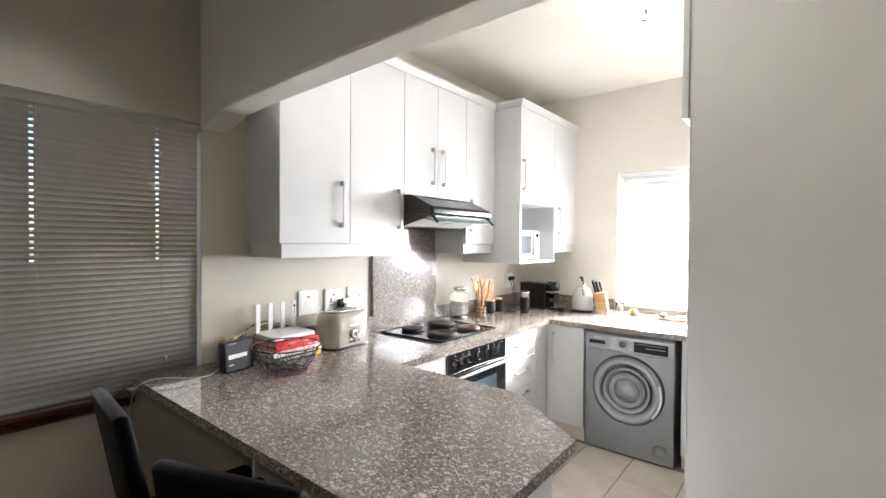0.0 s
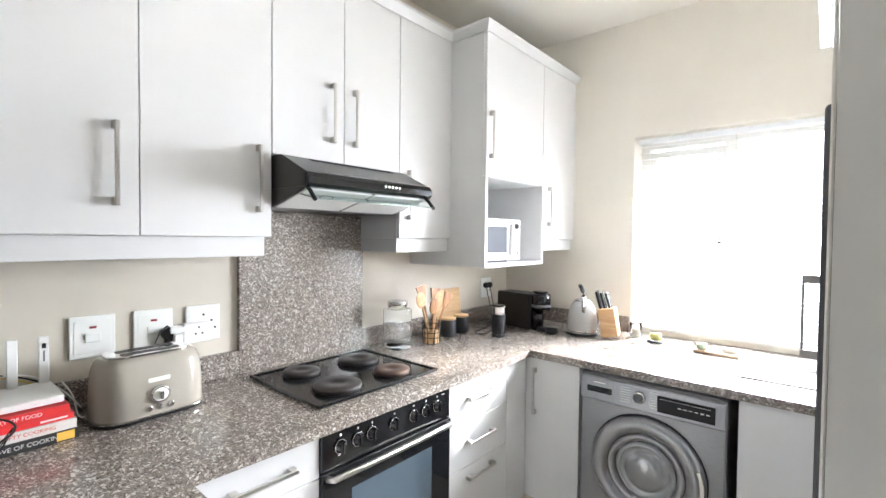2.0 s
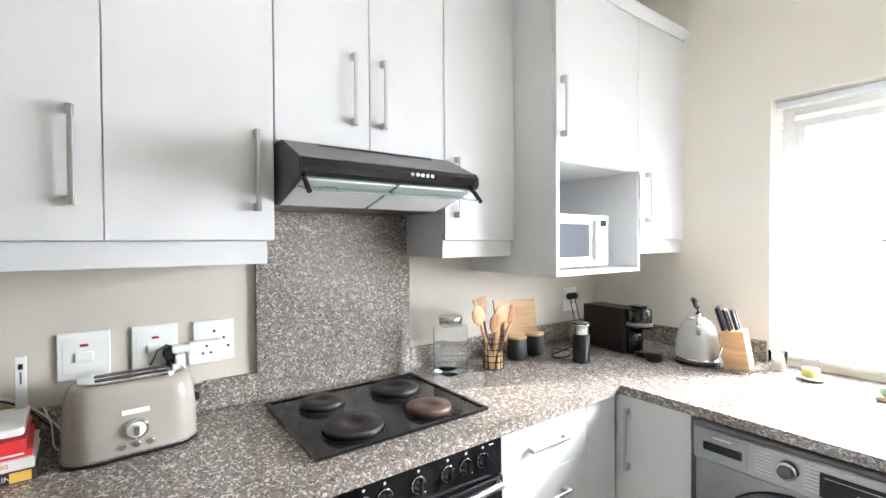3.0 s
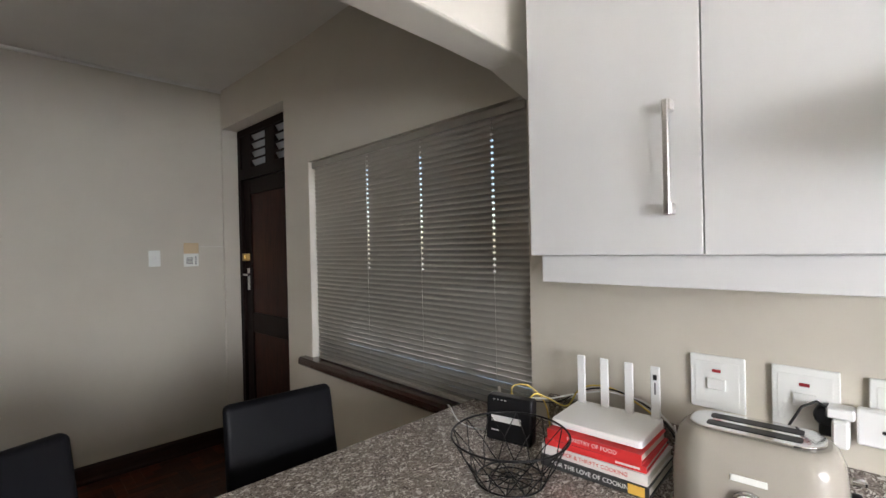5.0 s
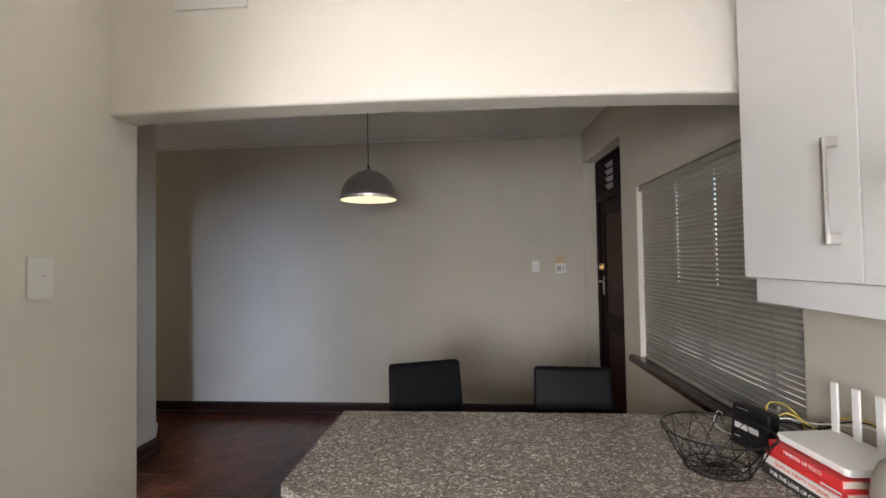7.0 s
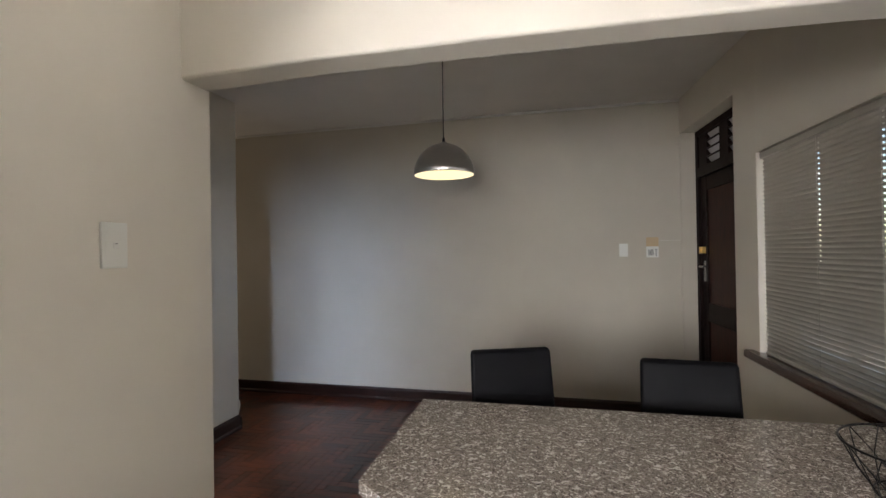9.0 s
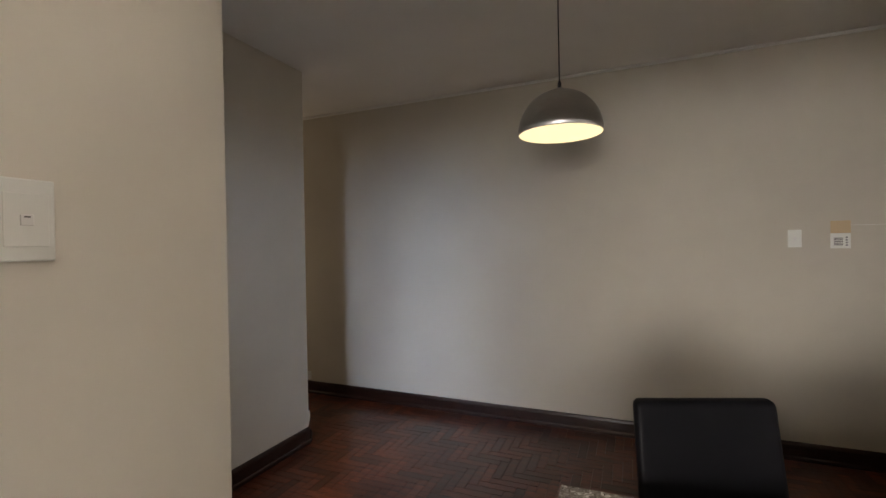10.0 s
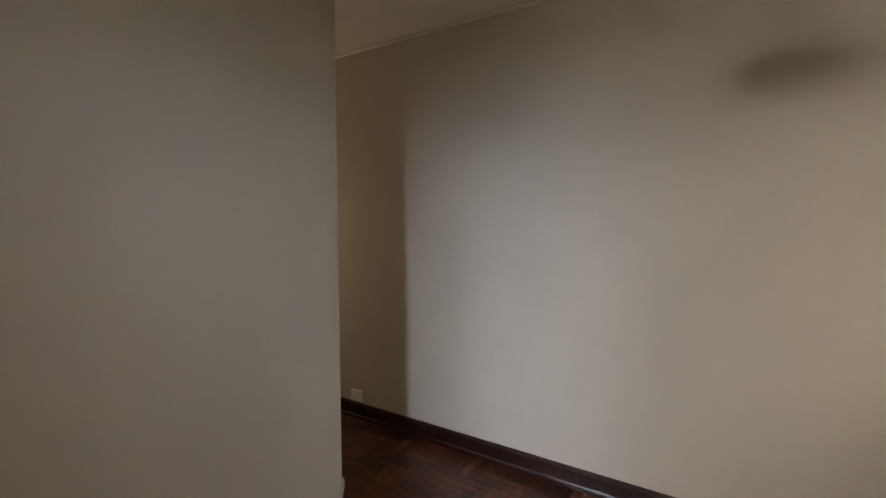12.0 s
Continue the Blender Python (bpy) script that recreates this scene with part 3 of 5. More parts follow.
part("pelmet", boxes((-2.73, -2.20, 4.642, 5.078, 1.416, 1.486), bevel=0.0015), CAB, cup)

crown = bmesh.new()
pr = [(0, 0), (0.006, 0), (0.03, 0.034), (0.03, 0.048), (0, 0.048)]


def crown_run(points):
    rings = []
    for k, (p, nrm) in enumerate(points):
        rings.append([crown.verts.new((p[0] + nrm[0] * u, p[1] + nrm[1] * u, ZT + 0.001 + w)) for u, w in pr])
    for a_, b_ in zip(rings, rings[1:]):
        for i in range(len(pr)):
            j = (i + 1) % len(pr)
            crown.faces.new((a_[i], b_[i], b_[j], a_[j]))
    crown.faces.new(rings[0])
    crown.faces.new(list(reversed(rings[-1])))


crown_run([((-2.73, 2.122), (0, -1)), ((XW, 2.122), (1, -1)), ((XW, 4.019), (1, -1)), ((XT, 4.019), (1, -1)), ((XT, 5.078), (1, 0))])
box(crown, -2.72, XW - 0.005, 2.127, 4.02, ZT + 0.002, ZT + 0.012)
box(crown, -2.72, XT - 0.005, 4.0205, 5.07, ZT + 0.002, ZT + 0.012)
solid("cornice_moulding", crown, CAB, "white moulded cornice along the tops of the wall cupboards", "moulding")

# cupboard above the fridge
cup = thing("fridge_cupboard", (0, 0, 0), "white cupboard over the fridge with a deep end panel", "cupboard")
part("body", boxes((-0.835, -0.052, 2.981, 3.68, 2.00, 2.86)), CAB, cup)
part("door", B(-0.858, -0.836, 2.955, 3.31, 2.002, 2.858, bevel=0.001), CAB, cup)
part("door", B(-0.858, -0.836, 3.313, 3.678, 2.002, 2.858, bevel=0.001), CAB, cup)
part("end_panel", B(-0.815, -0.40, 3.681, 3.70, 1.93, 2.86), CAB, cup)

gable = thing("gable_panel", (0, 0, 0), "tall off-white laminate end panel beside the fridge", "panel")
part("panel", B(-0.824, -0.249, 2.952, 2.978, 0.0, 2.872), GABLEW, gable)
part("edge_strip", B(-0.830, -0.8245, 2.951, 2.979, 0.0, 2.872, bevel=0.002), TRIM, gable)

# ---- worktops, peninsula and splashback ----
XC, ZW = -2.01, 0.90
top = [(-2.729, 1.616), (-0.996, 1.616), (-1.003, 2.266), (-1.352, 2.531), (XC, 2.531), (XC, 4.205), (-0.06, 4.205), (-0.06, 4.700), (-0.62, 4.700), (-0.62, 4.52), (-1.02, 4.52), (-1.02, 4.90), (-0.62, 4.90), (-0.62, 4.702), (-0.06, 4.702), (-0.06, 5.078), (-2.729, 5.078)]
wt = thing("granite_worktop", (0, 0, 0), "polished brown speckled granite worktop with a breakfast peninsula", "worktop")
part("main_slab", prism(bmesh.new(), [(XC, 2.5315)] + top[5:] + [(-2.729, 2.5315)], ZW - 0.036, ZW), granite, wt)
part("peninsula_slab", prism(bmesh.new(), top[:5] + [(-2.729, 2.531)], ZW - 0.036, ZW, bevel=0.001), granite, wt)
sp = thing("granite_splashback", (0, 0, 0), "polished granite splashback panel and low upstands against the wall", "splashback")
part("panel", B(-2.728, -2.708, 2.985, 3.645, ZW + 0.001, 1.598, bevel=0.001), granite, sp)
part("upstand", B(-2.728, -2.708, 1.98, 2.984, ZW + 0.001, 1.003, bevel=0.002), granite, sp)
part("upstand", B(-2.728, -2.708, 3.646, 5.076, ZW + 0.001, 0.998, bevel=0.002), granite, sp)
part("upstand", B(-2.707, -1.79, 5.056, 5.076, ZW + 0.001, 0.998, bevel=0.002), granite, sp)

# ---- base units ----
XF = -2.04
pen = thing("peninsula_base", (0, 0, 0), "white panelled base under the granite peninsula", "cabinet")
part("body", prism(bmesh.new(), [(-2.04, 1.96), (-1.08, 1.96), (-1.08, 2.235), (-1.38, 2.46), (-2.04, 2.46)], 0.0, ZW - 0.037), CAB, pen)
part("end_panel", B(-1.078, -1.062, 1.96, 2.232, 0.0, ZW - 0.037), CAB, pen)
part("support_panel", B(-2.06, -2.042, 1.80, 2.46, ZF, ZW - 0.037), CAB, pen)

cab = thing("base_cabinet", (0, 0, 0), "white base cabinet with a drawer over a door", "cabinet")
part("body", B(-2.70, XF - 0.019, 2.47, 2.935, 0.10, ZW - 0.037), CAB, cab)
d = part("drawer_front", B(XF - 0.018, XF, 2.475, 2.934, 0.72, ZW - 0.040, bevel=0.0012), CAB, cab)
bar_handle("handle", d, (XF, 2.745, 0.787), 0.20, "h")
part("door", B(XF - 0.018, XF, 2.475, 2.934, 0.10, 0.716, bevel=0.0012), CAB, cab)

cab = thing("drawer_cabinet", (0, 0, 0), "white base cabinet with three drawers", "cabinet")
part("body", B(-2.70, XF - 0.019, 3.575, 4.028, 0.10, ZW - 0.037), CAB, cab)
for z0, z1 in ((0.667, 0.860), (0.461, 0.663), (0.10, 0.457)):
    d = part("drawer_front", B(XF - 0.018, XF, 3.577, 4.026, z0, z1, bevel=0.0012), CAB, cab)
    bar_handle("handle", d, (XF, 3.80, z1 - 0.045 if z1 < 0.5 else z1 - 0.09), 0.20, "h")
cab = thing("corner_cabinet", (0, 0, 0), "white corner base cabinet with two full height doors", "cabinet")
part("body", boxes((-2.70, XF - 0.019, 4.03, 5.06, 0.10, ZW - 0.037), (XF - 0.0185, -1.742, 4.24, 5.06, 0.10, ZW - 0.037)), CAB, cab)
part("door", B(XF - 0.018, XF, 4.029, 4.215, 0.10, ZW - 0.040, bevel=0.0012), CAB, cab)
d = part("door", B(XF + 0.002, -1.742, 4.220, 4.238, 0.115, ZW - 0.040, bevel=0.0012), CAB, cab)
bar_handle("handle", d, (-1.985, 4.22, 0.69), 0.245, "z", (0, -1, 0))
sinkc = thing("sink_cabinet", (0, 0, 0), "white base cabinet under the sink", "cabinet")
part("body", B(-1.085, -0.07, 4.245, 5.06, 0.10, ZW - 0.037), CAB, sinkc)
part("door", B(-1.083, -0.78, 4.225, 4.243, 0.10, ZW - 0.040, bevel=0.0012), CAB, sinkc)
part("door", B(-0.777, -0.47, 4.225, 4.243, 0.10, ZW - 0.040, bevel=0.0012), CAB, sinkc)
setting("trim", boxes((XF - 0.05, XF - 0.03, 3.575, 4.27, -0.002, 0.098), (XF - 0.029, -1.742, 4.25, 4.27, -0.002, 0.113), (-1.085, -0.07, 4.27, 4.29, -0.002, 0.098)), tile, "cream tiled plinth under the base cabinets")


# ---- cooker hood ----
hood = thing("cooker_hood", (0, 0, 0), "dark enamel cooker hood with a tilting glass visor under a cupboard", "cooker hood")
y0, y1 = 2.982, 3.605
part("body", along_y(bmesh.new(), [(-2.70, 1.795), (-2.375, 1.795), (-2.355, 1.792), (-2.205, 1.722), (-2.20, 1.715), (-2.20, 1.668), (-2.43, 1.668), (-2.43, 1.600), (-2.70, 1.600)], y0, y1), HOODM, hood)
bm = bmesh.new()
along_y(bm, [(-2.203, 1.722), (-2.190, 1.716), (-2.178, 1.700), (-2.178, 1.676), (-2.190, 1.664), (-2.203, 1.662)], y0, y1)
part("front_rail", bm, BLACKG, hood)
for k in range(34):
    m = Matrix.Translation((-2.335, 3.09 + k * 0.0125, 1.7845)) @ Matrix.Rotation(radians(25), 4, "Y") @ Matrix.Rotation(radians(20), 4, "Z")
    bm = B(-0.011, 0.011, -0.0025, 0.0025, -0.0015, 0.0015)
    bm.transform(m)
    part("vent_slot", bm, BLACKP, hood)
for k in range(5):
    part("button", lathe(bmesh.new(), [(0.0055, 0), (0.0055, 0.004), (0.004, 0.005)], 0, 0, 12, Matrix.Translation((-2.1785, 3.33 + 0.019 * k, 1.694)) @ Matrix.Rotation(radians(90), 4, "Y")), WHITE, hood)
for ya, yb in ((y0 + 0.012, 3.285), (3.300, y1 - 0.012)):
    part("filter_plate", along_y(bmesh.new(), [(-2.205, 1.661), (-2.428, 1.606), (-2.428, 1.601), (-2.205, 1.656)], ya, yb), FILTER, hood, "pale metal filter plate")
for ya, yb in ((y0, y0 + 0.011), (y1 - 0.011, y1)):
    part("side_skirt", along_y(bmesh.new(), [(-2.20, 1.667), (-2.429, 1.667), (-2.429, 1.600)], ya, yb), HOODM, hood)
part("filter_strip", along_y(bmesh.new(), [(-2.205, 1.664), (-2.428, 1.609), (-2.428, 1.604), (-2.205, 1.659)], 3.2855, 3.2995), RUBBER, hood)
v = B(-0.115, 0.0, 2.995, 3.592, -0.002, 0.002)
v.transform(Matrix.Translation((-2.155, 0, 1.622)) @ Matrix.Rotation(radians(12), 4, "Y"))
part("visor", v, VISOR, hood, "greenish tilting glass visor")
for y in (2.992, 3.594):
    bm = bmesh.new()
    tube(bm, [(-2.215, y, 1.668), (-2.19, y, 1.655), (-2.155, y, 1.618)], 0.0075, 8)
    part("visor_arm", bm, BLACKP, hood)
bm = tube(bmesh.new(), [(-2.19 + 0.012 * math.cos(a), 3.06 + 0.028 * math.sin(a), 1.6335 + 0.0025 * math.cos(a)) for a in [i * 0.5236 for i in range(12)]], 0.0008, 5, closed=True)
part("printed_mark", bm, BLACKP, hood)

# ---- hob ----
hob = thing("electric_hob", (-2.378, 3.295, ZW), "black enamel electric hob with four solid plates", "hob")
bm = B(-0.255, 0.255, -0.305, 0.305, 0.001, 0.009, bevel=0.004)
part("tray", bm, ENAMEL, hob)
for a_, nm in (((-0.255, 0.255, -0.305, -0.290), "rim"), ((-0.255, 0.255, 0.290, 0.305), "rim"), ((-0.255, -0.240, -0.290, 0.290), "rim"), ((0.240, 0.255, -0.290, 0.290), "rim")):
    part(nm, B(*a_, 0.0092, 0.014, bevel=0.002), ENAMEL, hob)
for x, y, r_, mt in ((-0.118, -0.145, 0.075, HOBPLATE), (0.132, -0.142, 0.092, HOBPLATE), (-0.095, 0.135, 0.090, HOBPLATE), (0.142, 0.130, 0.077, RUSTPLATE)):
    pl = part("burner_plate", lathe(bmesh.new(), [(r_ * 0.96, 0.009), (r_, 0.018), (r_, 0.026), (r_ * 0.97, 0.030), (r_ * 0.32, 0.030), (r_ * 0.28, 0.027), (r_ * 0.02, 0.027)], x, y, 48), mt, hob)
    part("plate_rim", lathe(bmesh.new(), [(r_ * 1.10, 0.0093), (r_ * 1.10, 0.011), (r_ * 1.01, 0.013), (r_ * 0.99, 0.0093)], x, y, 48), ENAMEL, pl)

# ---- oven ----
oven = thing("built_in_oven", (-2.03, 3.252, 0), "black built-in oven with a steel bar handle and seven knobs", "oven")
hw = 0.317
part("body", B(-0.62, -0.015, -hw, hw, 0.10, 0.86), BLACKP, oven)
part("control_panel", B(-0.014, 0.0, -hw, hw, 0.735, 0.862, bevel=0.003), BLACKG, oven)
knob_m = Matrix.Rotation(radians(90), 4, "Y")
for k, (y, tilt) in enumerate(((3.010, 12), (3.081, 0), (3.143, 0), (3.250, 0), (3.352, 0), (3.421, 0), (3.488, 0))):
    kb = part("knob", lathe(bmesh.new(), [(0.0215, 0.0), (0.0215, 0.004), (0.018, 0.006), (0.0165, 0.018), (0.014, 0.020)], 0, 0, 28, Matrix.Translation((0.0, y - 3.252, 0.800)) @ knob_m), BLACKG, oven)
    part("knob_ring", lathe(bmesh.new(), [(0.0235, 0.0), (0.0235, 0.002), (0.0222, 0.003), (0.0218, 0.0)], 0, 0, 28, Matrix.Translation((0.0, y - 3.252, 0.800)) @ knob_m), CHROME, kb)
    part("knob_grip", B(0.006, 0.024, y - 3.252 - 0.0045, y - 3.252 + 0.0045, 0.782, 0.819, bevel=0.002), BLACKG, kb)
    part("mark", boxes((0.0, 0.0006, y - 3.252 - 0.003, y - 3.252 + 0.003, 0.8355, 0.842)), INK, oven)
for y in (3.005, 3.165, 3.272, 3.445):
    part("mark", B(0.0, 0.0006, y - 3.252 - 0.005, y - 3.252 + 0.003, 0.772, 0.774), INK, oven)
part("maker_mark", B(0.0, 0.0006, 0.262, 0.280, 0.838, 0.842), INK, oven)
dr = part("oven_door", B(-0.014, 0.004, -hw, hw, 0.20, 0.730, bevel=0.003), OVENG, oven)
part("door_window", B(0.004, 0.0055, -0.20, 0.20, 0.30, 0.645), OVENIN, dr)
part("door_trim", boxes((0.0, 0.006, -hw, hw, 0.700, 0.728), bevel=0.001), BLACKP, dr)
bm = bmesh.new()
tube(bm, [(0.004, -hw + 0.02, 0.712), (0.028, -hw + 0.03, 0.714), (0.034, -0.15, 0.716), (0.036, 0.0, 0.7165), (0.034, 0.15, 0.716), (0.028, hw - 0.03, 0.714), (0.004, hw - 0.02, 0.712)], 0.0105, 12)
part("door_handle", bm, STEEL, dr, "curved brushed steel bar handle")
part("lower_panel", B(-0.014, 0.0, -hw, hw, 0.10, 0.196, bevel=0.003), BLACKG, oven)
part("inner_rack", tube(bmesh.new(), [(0.0058, -0.15, 0.44), (0.0058, 0.19, 0.452)], 0.0008, 6), TAP, dr)

# ---- washing machine ----
wm = thing("washing_machine", (-1.416, 4.19, 0), "graphite grey front-loading washing machine under the worktop", "washing machine")
W2 = 0.300
part("body", boxes((-W2, W2, 0.0, 0.55, 0.012, 0.846), bevel=0.006), WASHM, wm)
part("top_panel", B(-W2, W2, -0.008, 0.55, 0.847, 0.858, bevel=0.003), RUBBER, wm)
part("control_panel", B(-W2, W2, -0.014, 0.0, 0.735, 0.846, bevel=0.005), WASHL, wm)
part("detergent_drawer", B(-0.275, -0.135, -0.0165, -0.0145, 0.752, 0.834, bevel=0.0008), WASHL, wm)
part("drawer_grip", B(-0.265, -0.150, -0.0185, -0.0165, 0.775, 0.803, bevel=0.001), BLACKG, wm)
part("display", B(0.045, 0.262, -0.0175, -0.0145, 0.752, 0.822, bevel=0.002), DISPLAY, wm)
for k in range(6):
    part("display_mark", B(0.125 + 0.021 * k, 0.138 + 0.021 * k, -0.0181, -0.0176, 0.785, 0.789), INK, wm)
part("display_mark", B(0.055, 0.245, -0.0181, -0.0176, 0.809, 0.8105), INK, wm)
for s_ in (-1, 1):
    for k in range(7):
        part("programme_line", B(-0.030 + s_ * 0.062 - 0.022, -0.030 + s_ * 0.062 + 0.022, -0.0149, -0.0142, 0.760 + 0.011 * k, 0.7612 + 0.011 * k), INK, wm)
fr = Matrix.Translation((-0.030, -0.014, 0.796)) @ Matrix.Rotation(radians(90), 4, "X")
kb = part("programme_knob", lathe(bmesh.new(), [(0.027, 0.0), (0.027, 0.012), (0.024, 0.020), (0.020, 0.022)], 0, 0, 36, fr), CHROME, wm)
part("knob_face", lathe(bmesh.new(), [(0.0195, 0.0225), (0.0195, 0.024), (0.016, 0.0245)], 0, 0, 30, fr), RUBBER, kb)
part("drawer_badge", B(-0.235, -0.180, -0.0172, -0.0166, 0.820, 0.824), INK, wm)
dm = Matrix.Translation((0.0, 0.0, 0.475)) @ Matrix.Rotation(radians(90), 4, "X")
wdoor = part("door", lathe(bmesh.new(), [(0.238, -0.002), (0.238, 0.018), (0.229, 0.034), (0.212, 0.042), (0.190, 0.040), (0.165, 0.026), (0.160, 0.0)], 0, 0, 64, dm), WASHL, wm)
part("door_seam", lathe(bmesh.new(), [(0.243, -0.001), (0.243, 0.004), (0.239, 0.005), (0.2385, 0.0)], 0, 0, 64, dm), BLACKP, wdoor)
part("inner_ring", lathe(bmesh.new(), [(0.160, 0.006), (0.160, 0.026), (0.150, 0.030), (0.132, 0.020), (0.128, 0.004)], 0, 0, 64, dm), WASHL, wdoor, "grey inner door ring")
part("door_glass", lathe(bmesh.new(), [(0.127, 0.005), (0.125, 0.016), (0.112, 0.026), (0.106, 0.022), (0.090, 0.012), (0.085, 0.018), (0.070, 0.030), (0.045, 0.036), (0.001, 0.038)], 0.0, 0, 56, dm), PORTHOLE, wdoor, "domed door glass")
bm = bmesh.new()
for k in range(12):
    a = radians(-38 + 5 * k)
    g = bmesh.ops.create_cube(bm, size=1, matrix=Matrix.Translation((0.226 * math.cos(a), -0.036, 0.475 + 0.226 * math.sin(a))) @ Matrix.Rotation(-a, 4, "Y") @ Matrix.Diagonal((0.014, 0.012, 0.022, 1)))
part("door_grip", bm, STEEL, wdoor)
part("filter_cover", lathe(bmesh.new(), [(0.046, 0.0), (0.046, 0.003), (0.043, 0.004), (0.042, 0.002), (0.001, 0.003)], 0, 0, 36, Matrix.Translation((0.215, 0.0, 0.105)) @ Matrix.Rotation(radians(90), 4, "X")), WASHM, wm)
for x in (-0.26, 0.26):
    for y in (0.05, 0.5):
        part("foot", lathe(bmesh.new(), [(0.02, 0.0), (0.02, 0.008), (0.01, 0.012)], x, y, 12), BLACKP, wm)

# ---- fridge ----
fg = thing("fridge", (0, 0, 0), "tall dark steel fridge freezer standing against the pier", "fridge")
part("body", B(-0.795, -0.06, 3.06, 3.64, 0.02, 1.715, bevel=0.004), FRIDGEM, fg)
fd = part("upper_door", B(-0.838, -0.798, 3.06, 3.64, 0.72, 1.712, bevel=0.008, seg=2), FRIDGEM, fg)
fd2 = part("lower_door", B(-0.838, -0.798, 3.06, 3.64, 0.04, 0.712, bevel=0.008, seg=2), FRIDGEM, fg)
part("hinge_cap", B(-0.815, -0.76, 3.065, 3.10, 1.716, 1.728, bevel=0.003), BLACKP, fg)
for par, za, zb in ((fd, 1.232, 1.405),):
    part("handle", boxes((-0.874, -0.868, 3.455, 3.467, za, zb), (-0.874, -0.8385, 3.453, 3.468, za - 0.010, za + 0.010), (-0.874, -0.8385, 3.453, 3.468, zb - 0.010, zb + 0.010), bevel=0.002), STEEL, par, "slim grey bar handle")

# ---- microwave ----
mw = thing("microwave_oven", (-2.25, 4.27, 1.3535), "white microwave oven on the open cupboard shelf", "microwave")
part("body", B(-0.34, -0.012, -0.205, 0.215, 0.010, 0.250, bevel=0.008), WHITE, mw)
part("front", B(-0.012, 0.0, -0.205, 0.215, 0.012, 0.248, bevel=0.004), WHITE, mw)
part("door_window", B(0.0, 0.003, -0.185, 0.065, 0.055, 0.205, bevel=0.001), MICROG, mw)
part("handle", B(0.002, 0.022, 0.095, 0.113, 0.035, 0.225, bevel=0.005), WHITE, mw)
part("display", B(0.0, 0.002, 0.150, 0.195, 0.195, 0.225), BLACKG, mw)
for k in range(6):
    for j in range(2):
        part("button", B(0.0, 0.002, 0.152 + 0.024 * j, 0.170 + 0.024 * j, 0.080 + 0.018 * k, 0.091 + 0.018 * k, bevel=0.001), RUBBER if j else OFFWHITE, mw)
part("dial", lathe(bmesh.new(), [(0.012, 0), (0.012, 0.010), (0.010, 0.012)], 0, 0, 20, Matrix.Translation((0.0, 0.172, 0.050)) @ knob_m), CHROME, mw)
part("foot", boxes((-0.30, -0.02, -0.18, 0.10, 0.0, 0.0095)), BLACKP, mw)


# ---- wall sockets and switches ----
def socket(p, kind, plugs=(), s=0.064, face="x"):
    """A square wall plate. kind: isolator, double or switch."""
    names = {"isolator": ("wall_isolator", "white wall isolator switch with a red neon above the worktop"),
             "double": ("wall_socket", "white wall socket plate above the worktop"),
             "switch": ("light_switch", "white wall light switch with one rocker")}
    nm, lab = names[kind]
    ob = thing(nm, p, lab, "switch" if kind != "double" else "socket")
    part("plate", B(0.0, 0.009, -s, s, -s * 1.12, s * 1.12, bevel=0.003, seg=2), OFFWHITE, ob)
    part("inner_plate", B(0.009, 0.0105, -s * 0.8, s * 0.8, -s * 0.85, s * 0.85, bevel=0.0005), OFFWHITE, ob)
    if kind == "isolator":
        part("rocker", B(0.0105, 0.016, -0.022, 0.022, -0.018, 0.012, bevel=0.002), OFFWHITE, ob)
        part("neon", B(0.0105, 0.0125, -0.010, 0.010, 0.028, 0.036, bevel=0.0008), NEON, ob)
    if kind == "double":
        for yy, zz in ((0.0, 0.034), (0.030, 0.008), (0.044, -0.022), (0.018, -0.022)):
            part("pin_hole", lathe(bmesh.new(), [(0.0045, 0.0), (0.0045, 0.0008), (0.001, 0.0009)], 0, 0, 12, Matrix.Translation((0.0105, yy, zz)) @ knob_m), BLACKP, ob)
    return ob


socket((-2.729, 2.490, 1.142), "isolator")
socket((-2.729, 2.672, 1.142), "isolator")
socket((-2.729, 2.846, 1.140), "double")
socket((-2.729, 4.795, 1.130), "double")

ad = thing("plug_adaptor", (-2.718, 2.818, 1.121), "white plug adaptor with a socket face in the wall socket", "plug")
part("body", boxes((0.0, 0.030, -0.055, 0.045, -0.050, 0.028), bevel=0.004), WHITE, ad)
part("arm", B(0.0, 0.045, -0.105, -0.056, 0.000, 0.024, bevel=0.004), WHITE, ad)
part("usb_charger", B(0.0, 0.055, -0.095, -0.066, -0.060, -0.001, bevel=0.004), WHITE, ad)
for yy, zz in ((0.0, 0.010), (-0.012, -0.014), (0.012, -0.014)):
    part("pin_hole", lathe(bmesh.new(), [(0.004, 0.0), (0.004, 0.0008), (0.001, 0.0009)], 0, 0, 10, Matrix.Translation((0.030, yy, zz)) @ knob_m), BLACKP, ad)
pg = thing("black_plug", (-2.715, 2.714, 1.121), "black mains plug with its cord beside the toaster", "plug")
part("body", lathe(bmesh.new(), [(0.020, 0.0), (0.024, 0.006), (0.024, 0.030), (0.018, 0.036)], 0, 0, 18, knob_m), BLACKP, pg)
part("cable_end", B(0.006, 0.034, -0.014, 0.014, -0.045, -0.018, bevel=0.004), BLACKP, pg)
